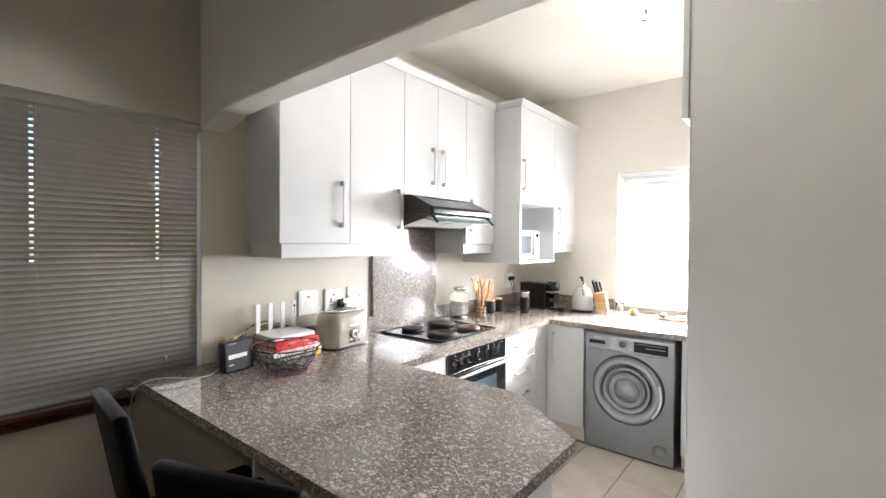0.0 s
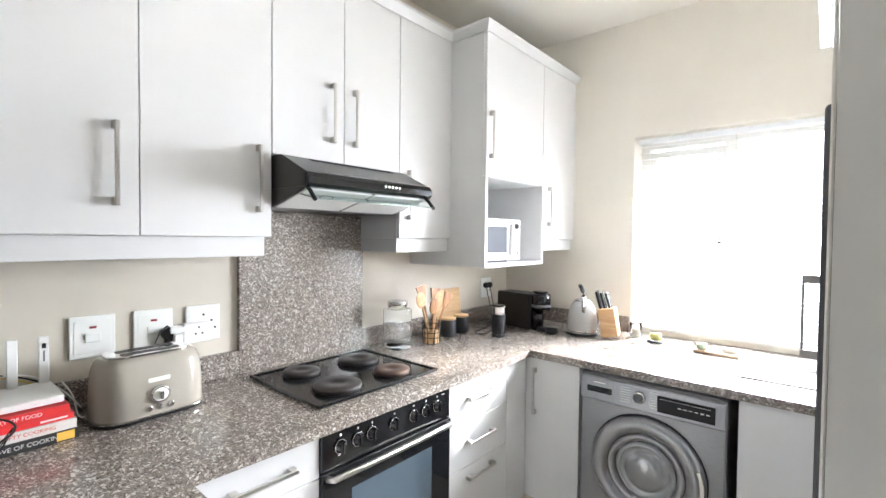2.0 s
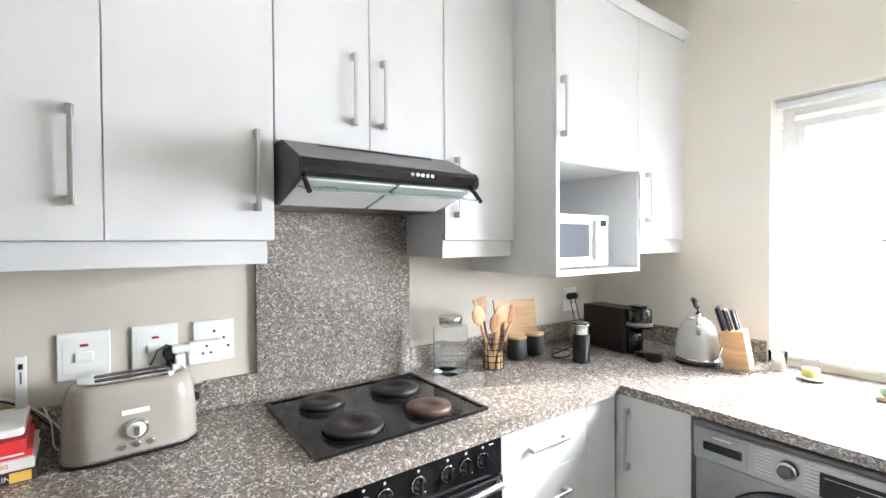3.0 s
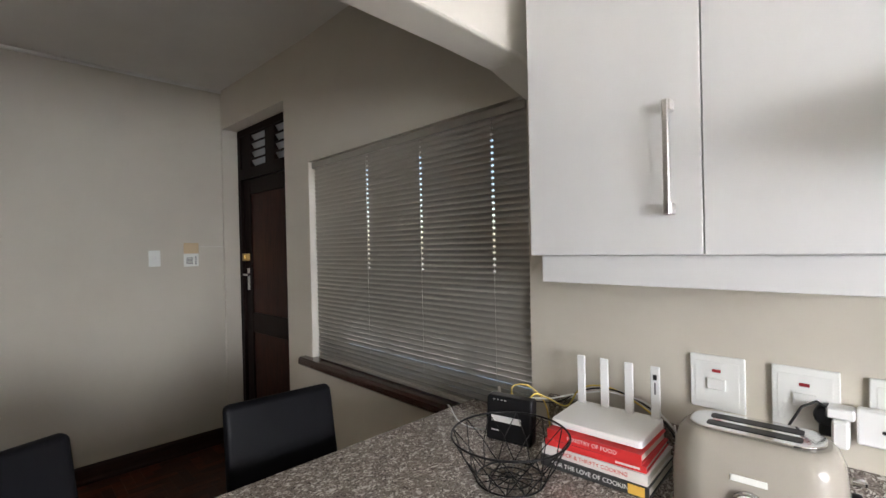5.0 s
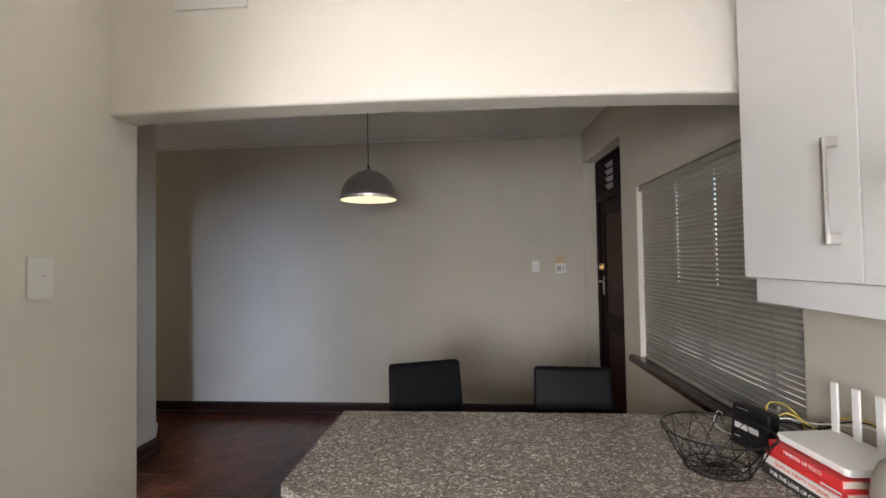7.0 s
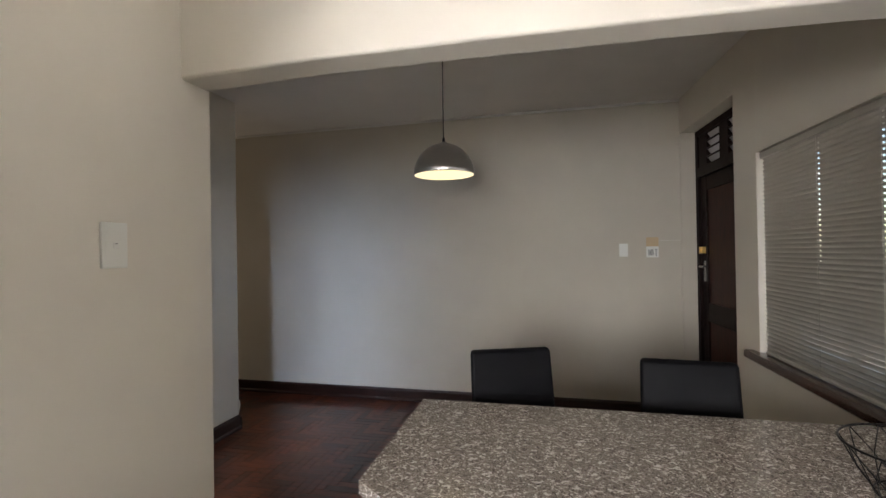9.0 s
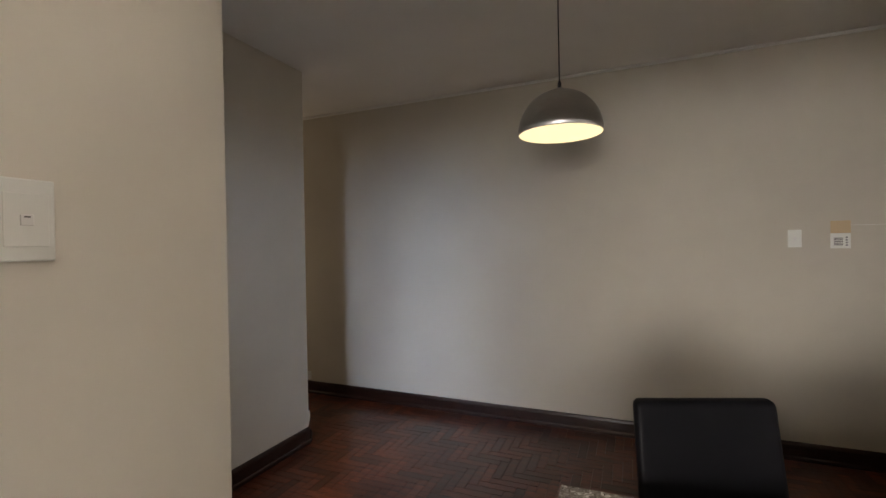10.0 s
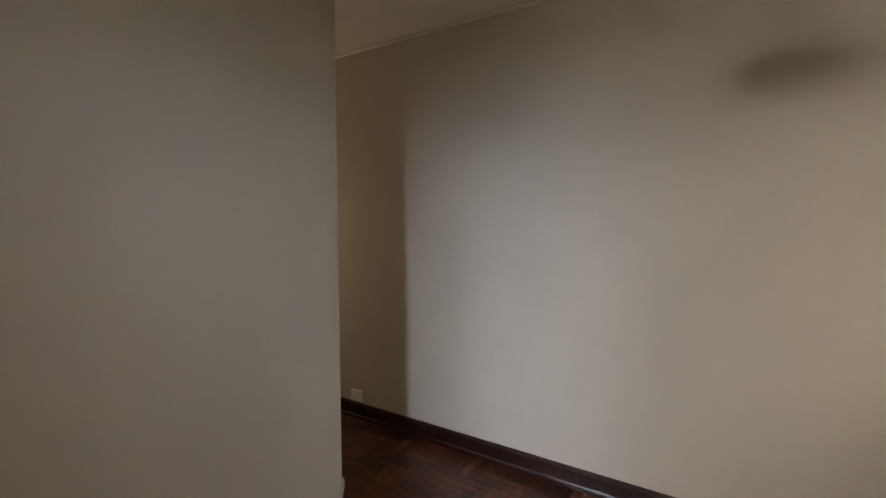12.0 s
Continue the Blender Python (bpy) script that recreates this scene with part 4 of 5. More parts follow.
part("cord", tube(bmesh.new(), [(0.035, 0.0, 0.022), (0.05, -0.015, 0.035), (0.06, -0.04, 0.02), (0.07, -0.065, -0.03), (0.08, -0.085, -0.09), (0.06, -0.10, -0.14), (0.05, -0.10, -0.20)], 0.0028, 8), BLACKP, pg)
for dy in (-0.022, 0.022):
    pg = thing("black_plug", (-2.715, 4.79 + dy, 1.150), "black mains plug in the corner wall socket", "plug", "plugs in the corner socket")
    part("body", lathe(bmesh.new(), [(0.014, 0.0), (0.020, 0.006), (0.020, 0.026), (0.013, 0.034)], 0, 0, 16, knob_m), BLACKP, pg)
    part("cord", tube(bmesh.new(), [(0.02, 0.0, -0.018), (0.03, 0.0, -0.06), (0.04, 0.006, -0.11), (0.045, 0.02, -0.16), (0.06, 0.0, -0.205), (0.10, -0.06 - dy, -0.240), (0.13, -0.14, -0.244)], 0.0028, 8), BLACKP, pg)

# light switch on the pier
sw = thing("light_switch", (-0.249, 2.293, 1.523), "tall white light switch plate on the pier", "switch")
part("plate", B(-0.011, 0.0, -0.040, 0.040, -0.067, 0.067, bevel=0.003, seg=2), OFFWHITE, sw)
part("inner_plate", B(-0.0125, -0.011, -0.030, 0.030, -0.043, 0.043, bevel=0.0006), OFFWHITE, sw)
part("rocker", B(-0.0145, -0.0125, -0.009, 0.009, -0.009, 0.009, bevel=0.0009), WHITE, sw)
part("rocker_mark", B(-0.0150, -0.0145, -0.004, 0.004, 0.004, 0.006), BLACKP, sw)

# things on the long dining wall
sw = thing("wall_switch", (-2.175, -1.0395, 1.48), "small white wall switch on the dining room wall", "switch")
part("plate", B(-0.038, 0.038, 0.0, 0.008, -0.060, 0.060, bevel=0.003), OFFWHITE, sw)
part("rocker", B(-0.007, 0.007, 0.008, 0.011, -0.012, 0.012, bevel=0.001), WHITE, sw)
ic = thing("intercom_panel", (-2.42, -1.0395, 1.505), "small cream intercom panel with a speaker grille near the front door", "intercom")
part("plate", B(-0.052, 0.052, 0.0, 0.012, -0.095, 0.005, bevel=0.003), OFFWHITE, ic)
part("cover", B(-0.052, 0.052, 0.0, 0.016, 0.006, 0.088, bevel=0.003), INTERCOM, ic, "beige upper cover")
for k in range(5):
    part("grille_bar", B(-0.010, 0.036, 0.012, 0.0135, -0.074 + 0.011 * k, -0.069 + 0.011 * k), BLACKP, ic)
for k in range(4):
    part("button", B(-0.036, -0.024, 0.012, 0.0145, -0.078 + 0.017 * k, -0.070 + 0.017 * k, bevel=0.001), RUBBER, ic)
part("wire", tube(bmesh.new(), [(-0.052, 0.003, 0.058), (-0.15, 0.003, 0.056), (-0.27, 0.003, 0.057)], 0.0016, 6), TRIM, ic)
sk = thing("low_wall_socket", (2.00, -1.0395, 0.145), "small white socket plate just above the skirting", "socket")
part("plate", B(-0.060, 0.060, 0.0, 0.008, -0.040, 0.045, bevel=0.002), OFFWHITE, sk)

# ---- pendant lamp ----
LX, LY = -0.860, 0.585
lamp = thing("pendant_lamp", (LX, LY, ZC_D), "brushed aluminium dome pendant lamp hanging on a black cord", "lamp")
zr = 1.975 - ZC_D
outer = [(0.191 * math.cos(a), zr + 0.006 + 0.196 * math.sin(a)) for a in [radians(d_) for d_ in (0, 8, 16, 25, 34, 43, 52, 61, 70, 79)]]
prof = [(0.188, zr)] + outer + [(0.022, zr + 0.204), (0.022, zr + 0.208), (0.018, zr + 0.210)]
bm = bmesh.new()
rings = []
for r_, z_ in prof:
    rings.append([bm.verts.new((r_ * math.cos(2 * math.pi * i / 64), r_ * math.sin(2 * math.pi * i / 64), z_)) for i in range(64)])
for a_, b_ in zip(rings, rings[1:]):
    for i in range(64):
        bm.faces.new((a_[i], a_[(i + 1) % 64], b_[(i + 1) % 64], b_[i])).smooth = True
bm.faces.new(rings[-1])
part("shade", bm, SHADEM, lamp, "brushed aluminium dome shade")
bm = lathe(bmesh.new(), [(0.1872, zr + 0.002), (0.1872, zr + 0.004), (0.10, zr + 0.010), (0.02, zr + 0.012)], 0, 0, 64)
part("diffuser", bm, lamp_glow, lamp, "glowing pale yellow inside of the shade")
part("cord", tube(bmesh.new(), [(0, 0, -0.07), (0.001, 0, -0.35), (0, 0, zr + 0.225)], 0.0032, 8), BLACKP, lamp)
part("cord_grip", lathe(bmesh.new(), [(0.009, zr + 0.209), (0.008, zr + 0.236), (0.004, zr + 0.246)], 0, 0, 16), BLACKP, lamp)
part("ceiling_rose", lathe(bmesh.new(), [(0.006, -0.085), (0.020, -0.065), (0.042, -0.022), (0.046, -0.008), (0.044, 0.0)], 0, 0, 32), BLACKP, lamp, "black conical ceiling cup")

# ---- kitchen ceiling light ----
fl = thing("fluorescent_light", (-1.20, 3.08, ZC_K), "white batten ceiling light with a bare tube, switched on", "ceiling light")
part("batten", B(-0.03, 0.03, -0.61, 0.61, -0.045, 0.0, bevel=0.004), WHITE, fl)
tubem = mat("lamp_tube", (0.9, 0.9, 0.9), 0.4)
tubem.node_tree.nodes["Principled BSDF"].inputs["Emission Color"].default_value = (1, 0.98, 0.94, 1)
tubem.node_tree.nodes["Principled BSDF"].inputs["Emission Strength"].default_value = 16
part("tube", tube(bmesh.new(), [(0, -0.585, -0.085), (0, 0.585, -0.085)], 0.013, 16), tubem, fl, "glowing white tube")
for y in (-0.598, 0.598):
    part("end_holder", boxes((-0.012, 0.012, y - 0.010, y + 0.010, -0.105, -0.045), bevel=0.003), RUBBER, fl)


# ---- dining chairs ----
def chair(loc, rz):
    ch = thing("counter_chair", loc, "black leather counter chair with a padded back, tucked under the peninsula", "chair", "chairs at the peninsula", rz)
    bm = B(-0.182, 0.182, -0.021, 0.021, -0.28, 0.28, bevel=0.018, seg=4)
    for v_ in bm.verts:
        t_ = (v_.co.z + 0.28) / 0.56
        v_.co.x *= 1.03 - 0.05 * t_
        v_.co.y += -0.10 * t_ + 0.06 * (v_.co.x / 0.18) ** 2 * 0.35
        v_.co.z += 0.795 + (0.012 if rz > 0 else -0.012)
    for f in bm.faces:
        f.smooth = True
    part("backrest", bm, leather, ch)
    bm = B(-0.20, 0.20, 0.0, 0.40, 0.56, 0.645, bevel=0.028, seg=4)
    for v_ in bm.verts:
        if v_.co.z > 0.6:
            v_.co.z += 0.012 - 0.25 * (v_.co.x ** 2)
    for f in bm.faces:
        f.smooth = True
    part("seat", bm, leather, ch)
    for x in (-0.165, 0.165):
        for y in (0.03, 0.36):
            bm = bmesh.new()
            g = [(x - 0.017, y - 0.017), (x + 0.017, y - 0.017), (x + 0.017, y + 0.017), (x - 0.017, y + 0.017)]
            prism(bm, g, 0.0, 0.558)
            part("leg", bm, BLACKP, ch)
    part("stretcher", boxes((-0.148, 0.148, 0.352, 0.368, 0.20, 0.225)), BLACKP, ch)
    return ch


chair((-1.350, 1.430, ZF), 20)
chair((-2.030, 1.435, ZF), -5)


# ---- sink ----
sink = thing("kitchen_sink", (-0.70, 4.70, ZW), "stainless steel inset sink with a drainer under the window", "sink")
part("rim", boxes((-0.42, -0.32, -0.27, 0.27, 0.001, 0.006), (0.08, 0.58, -0.27, 0.27, 0.001, 0.006), (-0.32, 0.08, -0.27, -0.18, 0.001, 0.006), (-0.32, 0.08, 0.20, 0.27, 0.001, 0.006), bevel=0.0015), STEEL, sink)
part("bowl", boxes((-0.318, -0.312, -0.178, 0.198, -0.16, 0.004), (0.072, 0.078, -0.178, 0.198, -0.16, 0.004), (-0.312, 0.072, -0.178, -0.172, -0.16, 0.004), (-0.312, 0.072, 0.192, 0.198, -0.16, 0.004), (-0.312, 0.072, -0.172, 0.192, -0.16, -0.155)), STEEL, sink)
bm = bmesh.new()
tube(bm, [(0.16, 0.30, 0.001), (0.16, 0.30, 0.18), (0.155, 0.28, 0.23), (0.13, 0.20, 0.25), (0.10, 0.10, 0.235), (0.095, 0.07, 0.205)], 0.010, 12)
part("tap", bm, CHROME, sink)

# ---- toaster ----
to = thing("toaster", (-2.548, 2.604, ZW), "greige enamelled two-slot toaster with chrome trim on the worktop", "toaster", "", 4)
to.scale = (1.10, 1.14, 1.05)
bm = bmesh.new()
loops = []
for z, w, d in ((0.012, 0.272, 0.168), (0.020, 0.280, 0.176), (0.10, 0.276, 0.172), (0.155, 0.266, 0.160), (0.180, 0.250, 0.142), (0.192, 0.228, 0.120)):
    loops.append([bm.verts.new((x, y, z)) for x, y in round_rect(0, 0, d, w, d * 0.38, 6)])
k = len(loops[0])
for a_, b_ in zip(loops, loops[1:]):
    for i in range(k):
        bm.faces.new((a_[i], a_[(i + 1) % k], b_[(i + 1) % k], b_[i])).smooth = True
bm.faces.new(list(reversed(loops[0])))
bm.faces.new(loops[-1])
part("body", bm, GREIGE, to)
part("top_plate", prism(bmesh.new(), round_rect(0, 0, 0.108, 0.216, 0.045), 0.1925, 0.198, bevel=0.002), CHROME, to)
for x in (-0.022, 0.022):
    part("slot", prism(bmesh.new(), round_rect(x, 0, 0.026, 0.15, 0.006, 2), 0.1982, 0.1992), BLACKP, to)
part("base", prism(bmesh.new(), round_rect(0, 0, 0.180, 0.286, 0.068), 0.003, 0.0115), BLACKP, to)
part("base_trim", prism(bmesh.new(), round_rect(0, 0, 0.184, 0.288, 0.070), 0.0117, 0.0155), CHROME, to)
fx = Matrix.Translation((0.086, 0.0, 0.075)) @ knob_m
dl = part("dial", lathe(bmesh.new(), [(0.026, 0.0), (0.026, 0.008), (0.022, 0.010), (0.020, 0.009)], 0, 0, 32, fx), CHROME, to)
part("dial_face", lathe(bmesh.new(), [(0.0195, 0.0095), (0.019, 0.011)], 0, 0, 32, fx), OFFWHITE, dl)
part("dial_grip", B(0.096, 0.108, -0.005, 0.005, 0.062, 0.088, bevel=0.002), CHROME, dl)
for y in (-0.028, 0.0, 0.028):
    part("button", lathe(bmesh.new(), [(0.0085, 0.0), (0.0085, 0.005), (0.007, 0.006)], 0, 0, 18, Matrix.Translation((0.0865, y, 0.036)) @ knob_m), CHROME, to)
part("badge", B(0.0845, 0.0865, -0.028, 0.028, 0.114, 0.127, bevel=0.0008), OFFWHITE, to)
part("lever", boxes((-0.008, 0.008, 0.136, 0.158, 0.128, 0.140), bevel=0.003), CHROME, to)
part("side_knob", lathe(bmesh.new(), [(0.012, 0.0), (0.012, 0.012), (0.009, 0.014)], 0, 0, 16, Matrix.Translation((0.0, 0.138, 0.10)) @ Matrix.Rotation(radians(-90), 4, "X")), BLACKP, to)

# ---- books, router, modem, basket ----
SP = (-2.565, 2.255)


def book(z, h, d, w, cover, rz, lettering, ink, size, label):
    bk = thing("book", (SP[0], SP[1], z), label, "book", "stack of cookery books", rz)
    part("pages", B(-d / 2 + 0.003, d / 2 - 0.004, -w / 2 + 0.003, w / 2 - 0.004, 0.0035, h - 0.0035), PAPER, bk)
    part("cover", boxes((-d / 2, d / 2 - 0.003, -w / 2, w / 2, 0, 0.003), (-d / 2, d / 2 - 0.003, -w / 2, w / 2, h - 0.003, h - 0.0002), (d / 2 - 0.003, d / 2, -w / 2, w / 2, 0, h - 0.0002)), cover, bk)
    m = Matrix.Translation((d / 2 + 0.0003, 0, h / 2)) @ Matrix.Rotation(radians(90), 4, "Z") @ Matrix.Rotation(radians(90), 4, "X")
    if lettering:
        text_part("lettering", lettering, size, m, ink, bk)
    return bk


b1 = book(ZW + 0.0005, 0.030, 0.215, 0.290, COVERB, 4, "FOR THE LOVE OF COOKING", INK, 0.0165, "thick black cookery book with white title and yellow patch")
part("picture_patch", B(0.1077, 0.1084, 0.095, 0.135, 0.003, 0.027), YELLOW, b1)
book(ZW + 0.031, 0.027, 0.205, 0.285, COVERW, 3, "QUICK & THRIFTY COOKING", REDINK, 0.0145, "white cookery book with thin red title in the stack")
b3 = book(ZW + 0.0585, 0.017, 0.200, 0.270, RED, 5, "", INK, 0.01, "thin red cookery book in the stack")
part("title_bar", B(0.1003, 0.1008, 0.06, 0.12, 0.006, 0.011), INK, b3)
book(ZW + 0.076, 0.026, 0.195, 0.255, RED, 3, "MINISTRY OF FOOD", INK, 0.0150, "red cookery book with white title on top of the stack")

ro = thing("wifi_router", (-2.578, 2.252, ZW + 0.1025), "flat white wireless router with four upright aerials on the books", "router", "", 3)
bm = bmesh.new()
prism(bm, round_rect(0, 0, 0.180, 0.250, 0.012, 3), 0.004, 0.022, bevel=0.003)
for v_ in bm.verts:
    if v_.co.z > 0.01:
        v_.co.z += 0.006 * (0.09 - v_.co.x) / 0.18
part("body", bm, WHITE, ro)
part("foot_strip", B(-0.07, 0.07, -0.11, 0.11, 0.0, 0.0038), RUBBER, ro)
for k in range(4):
    y = -0.108 + 0.072 * k
    an = part("aerial", B(-0.078, -0.071, y - 0.0125, y + 0.0125, 0.012, 0.172, bevel=0.002), WHITE, ro)
    part("aerial_hinge", B(-0.080, -0.068, y - 0.010, y + 0.010, 0.004, 0.020, bevel=0.002), WHITE, ro)
    if k == 3:
        part("sticker", B(-0.0708, -0.0703, y - 0.005, y + 0.005, 0.135, 0.150), BLACKP, an)
        part("sticker", B(-0.0708, -0.0703, y - 0.002, y + 0.002, 0.095, 0.128), RUBBER, an)

mo = thing("modem_box", (-2.510, 1.966, ZW), "small black fibre modem standing upright beside the basket", "modem", "", 12)
mo.scale = (1.0, 1.05, 1.18)
bm = B(-0.022, 0.022, -0.074, 0.074, 0.001, 0.118, bevel=0.008, seg=3)
for v_ in bm.verts:
    v_.co.x -= 0.12 * (v_.co.z)
part("body", bm, BLACKP, mo)
lb = B(0.0, 0.0008, -0.055, 0.040, 0.052, 0.068)
lb.transform(Matrix.Translation((0.0152, 0, 0)) @ Matrix.Rotation(radians(-0.2), 4, "Y"))
part("label_strip", lb, INK, mo, "pale label strip")
for k in range(4):
    part("led", B(-0.0015 + 0.0085, 0.0095, -0.050 + 0.012 * k, -0.044 + 0.012 * k, 0.108, 0.110), INK, mo)
part("small_mark", B(0.0185, 0.0195, -0.055, -0.030, 0.028, 0.031), INK, mo)


def wander(name, pts, r_, material, label):
    """A loose cable through smoothed points."""
    P = [Vector(p) for p in pts]
    out = []
    for i in range(len(P) - 1):
        a_, b_, c_, d_ = P[max(i - 1, 0)], P[i], P[i + 1], P[min(i + 2, len(P) - 1)]
        for s_ in range(6):
            u = s_ / 6
            out.append(0.5 * ((2 * b_) + (c_ - a_) * u + (2 * a_ - 5 * b_ + 4 * c_ - d_) * u * u + (3 * b_ - a_ - 3 * c_ + d_) * u ** 3))
    out.append(P[-1])
    return solid(name, tube(bmesh.new(), out, r_, 7), material, label, "cable")


wander("network_cable", [(-2.56, 1.99, 1.01), (-2.60, 2.0, 1.035), (-2.63, 2.03, 1.02), (-2.66, 2.08, 1.0), (-2.68, 2.12, 1.06), (-2.70, 2.2, 1.075), (-2.70, 2.3, 1.04), (-2.695, 2.36, 1.005)], 0.0026, YCABLE, "thin yellow cable looped behind the router")
wander("network_cable", [(-2.575, 1.93, 1.0), (-2.60, 1.91, 1.04), (-2.63, 1.95, 1.045), (-2.65, 2.0, 1.0), (-2.62, 2.04, 0.94), (-2.60, 2.05, 0.905)], 0.0026, YCABLE, "yellow cable curling over the modem")
wander("power_cable", [(-2.58, 1.92, 0.98), (-2.62, 1.96, 1.005), (-2.66, 2.02, 1.01), (-2.69, 2.10, 1.035), (-2.70, 2.2, 1.06), (-2.70, 2.32, 1.05), (-2.69, 2.40, 0.99), (-2.68, 2.45, 0.92)], 0.0028, WHITE, "white power cable running behind the router")
wander("power_cable", [(-2.585, 1.91, 0.97), (-2.63, 1.97, 0.995), (-2.67, 2.04, 1.0), (-2.695, 2.12, 1.05), (-2.70, 2.22, 1.07), (-2.70, 2.34, 1.03), (-2.68, 2.42, 0.95)], 0.0026, BLACKP, "black power cable running behind the router")
wander("power_cable", [(-2.55, 1.90, 0.915), (-2.50, 1.84, 0.908), (-2.49, 1.76, 0.915), (-2.55, 1.66, 0.925), (-2.60, 1.60, 0.90), (-2.665, 1.59, 0.82), (-2.705, 1.585, 0.70), (-2.715, 1.58, 0.45)], 0.0020, WHITE, "thin white cable hanging over the worktop edge")
wander("power_cable", [(-2.67, 2.40, 1.02), (-2.63, 2.42, 0.98), (-2.60, 2.43, 0.92), (-2.62, 2.46, 0.905)], 0.0022, WHITE, "thin white cable beside the books")

ba = thing("wire_basket", (-2.325, 2.105, ZW), "black wire fruit basket with a zigzag lattice, empty", "basket")
ba.scale = (1.03, 1.03, 1.02)
RT, RB, HB = 0.150, 0.088, 0.118


def ring(r_, z_, th):
    return tube(bmesh.new(), [(r_ * math.cos(a), r_ * math.sin(a), z_) for a in [2 * math.pi * i / 48 for i in range(48)]], th, 6, closed=True)


part("rim", ring(RT, HB, 0.0028), WIRE, ba)
part("base_ring", ring(RB, 0.004, 0.0024), WIRE, ba)
part("base_ring", ring(RB * 0.62, 0.004, 0.0018), WIRE, ba)
part("base_ring", ring(RB * 0.30, 0.004, 0.0018), WIRE, ba)
NZ = 12
for k in range(NZ):
    a0, a1, a2 = 2 * math.pi * k / NZ, 2 * math.pi * (k + 0.5) / NZ, 2 * math.pi * (k + 1) / NZ
    mid = 0.5 * (RT + RB)
    pts = [(RT * math.cos(a0), RT * math.sin(a0), HB), (mid * math.cos(a1), mid * math.sin(a1), HB * 0.48), (RB * math.cos(a0), RB * math.sin(a0), 0.004)]
    part("lattice_wire", tube(bmesh.new(), pts, 0.0015, 5), WIRE, ba)
    pts = [(RT * math.cos(a2), RT * math.sin(a2), HB), (mid * math.cos(a1), mid * math.sin(a1), HB * 0.50), (RB * math.cos(a2), RB * math.sin(a2), 0.004)]
    part("lattice_wire", tube(bmesh.new(), pts, 0.0015, 5), WIRE, ba)
for k in range(6):
    a = math.pi * k / 6
    part("base_wire", tube(bmesh.new(), [(-RB * math.cos(a), -RB * math.sin(a), 0.004), (0, 0, 0.006), (RB * math.cos(a), RB * math.sin(a), 0.004)], 0.0014, 5), WIRE, ba)

# ---- jar, utensils, canisters ----
jr = thing("glass_jar", (-2.575, 3.775, ZW), "large clear glass storage jar with a steel screw lid, nearly empty", "jar")
bm = bmesh.new()
prism(bm, round_rect(0, 0, 0.125, 0.125, 0.028, 3), 0.001, 0.21, bevel=0.01)
part("body", bm, GLASSC, jr)
inner = bmesh.new()
prism(inner, round_rect(0, 0, 0.115, 0.115, 0.026, 3), 0.008, 0.20)
part("inner_face", inner, mat("jar_inner", (0.9, 0.93, 0.93), 0.02, 0.0, Transmission_Weight=1.0, IOR=1.0), jr)
part("neck", lathe(bmesh.new(), [(0.050, 0.2105), (0.050, 0.226)], 0, 0, 32), GLASSC, jr)
part("lid", lathe(bmesh.new(), [(0.054, 0.227), (0.055, 0.232), (0.055, 0.246), (0.051, 0.250)], 0, 0, 36), TAP, jr, "brushed steel screw lid")
part("contents", lathe(bmesh.new(), [(0.030, 0.009), (0.042, 0.014), (0.036, 0.022), (0.012, 0.026)], -0.005, -0.012, 9), BLACKP, jr)

ut = thing("utensil_basket", (-2.500, 3.965, ZW), "small wire and bamboo holder with wooden spoons and spatulas", "utensil holder")
ut.scale = (1.15, 1.15, 1.04)
for z, r_ in ((0.004, 0.040), (0.035, 0.041), (0.062, 0.043), (0.090, 0.045), (0.118, 0.047)):
    part("ring", tube(bmesh.new(), [(r_ * math.cos(a), r_ * math.sin(a), z) for a in [2 * math.pi * i / 24 for i in range(24)]], 0.0018, 6, closed=True), WIRE, ut)
for k in range(10):
    a, a2 = 2 * math.pi * k / 10, 2 * math.pi * (k + 0.5) / 10
    part("upright_wire", tube(bmesh.new(), [(0.040 * math.cos(a), 0.040 * math.sin(a), 0.004), (0.047 * math.cos(a2 if k % 2 else a), 0.047 * math.sin(a2 if k % 2 else a), 0.118)], 0.0015, 5), WIRE, ut)
for k in range(7):
    a = 2 * math.pi * k / 7
    s_ = B(-0.002, 0.002, -0.011, 0.011, 0.004, 0.075)
    s_.transform(Matrix.Rotation(a, 4, "Z") @ Matrix.Translation((0.035, 0, 0)))
    part("bamboo_strip", s_, BOARDW, ut)


def utensil(ax, ay, h, kind, material):
    bm = bmesh.new()
    tube(bm, [(0, 0, 0.01), (0, 0, h - 0.07)], 0.0055, 8)
    if kind == "spoon":
        g = bmesh.ops.create_icosphere(bm, subdivisions=2, radius=1, matrix=Matrix.Translation((0, 0, h - 0.042)) @ Matrix.Diagonal((0.008, 0.032, 0.046, 1)))
    else:
        w0, w1 = (0.013, 0.036)
        vs = [bm.verts.new((sx * 0.003, sy * w, z)) for sx in (-1, 1) for sy, w, z in ((-1, w0, h - 0.085), (1, w0, h - 0.085), (1, w1, h), (-1, w1, h - 0.006))]
        for f in ((0, 1, 2, 3), (7, 6, 5, 4), (0, 4, 5, 1), (1, 5, 6, 2), (2, 6, 7, 3), (3, 7, 4, 0)):
            bm.faces.new([vs[i] for i in f])
    bm.transform(Matrix.Rotation(radians(ay), 4, "Y") @ Matrix.Rotation(radians(ax), 4, "X"))
    part("wooden_" + kind, bm, material, ut)


utensil(20, 3, 0.30, "spoon", BEECH)
utensil(9, -5, 0.32, "spatula", OLIVE)
utensil(-4, 6, 0.28, "spoon", BEECH)
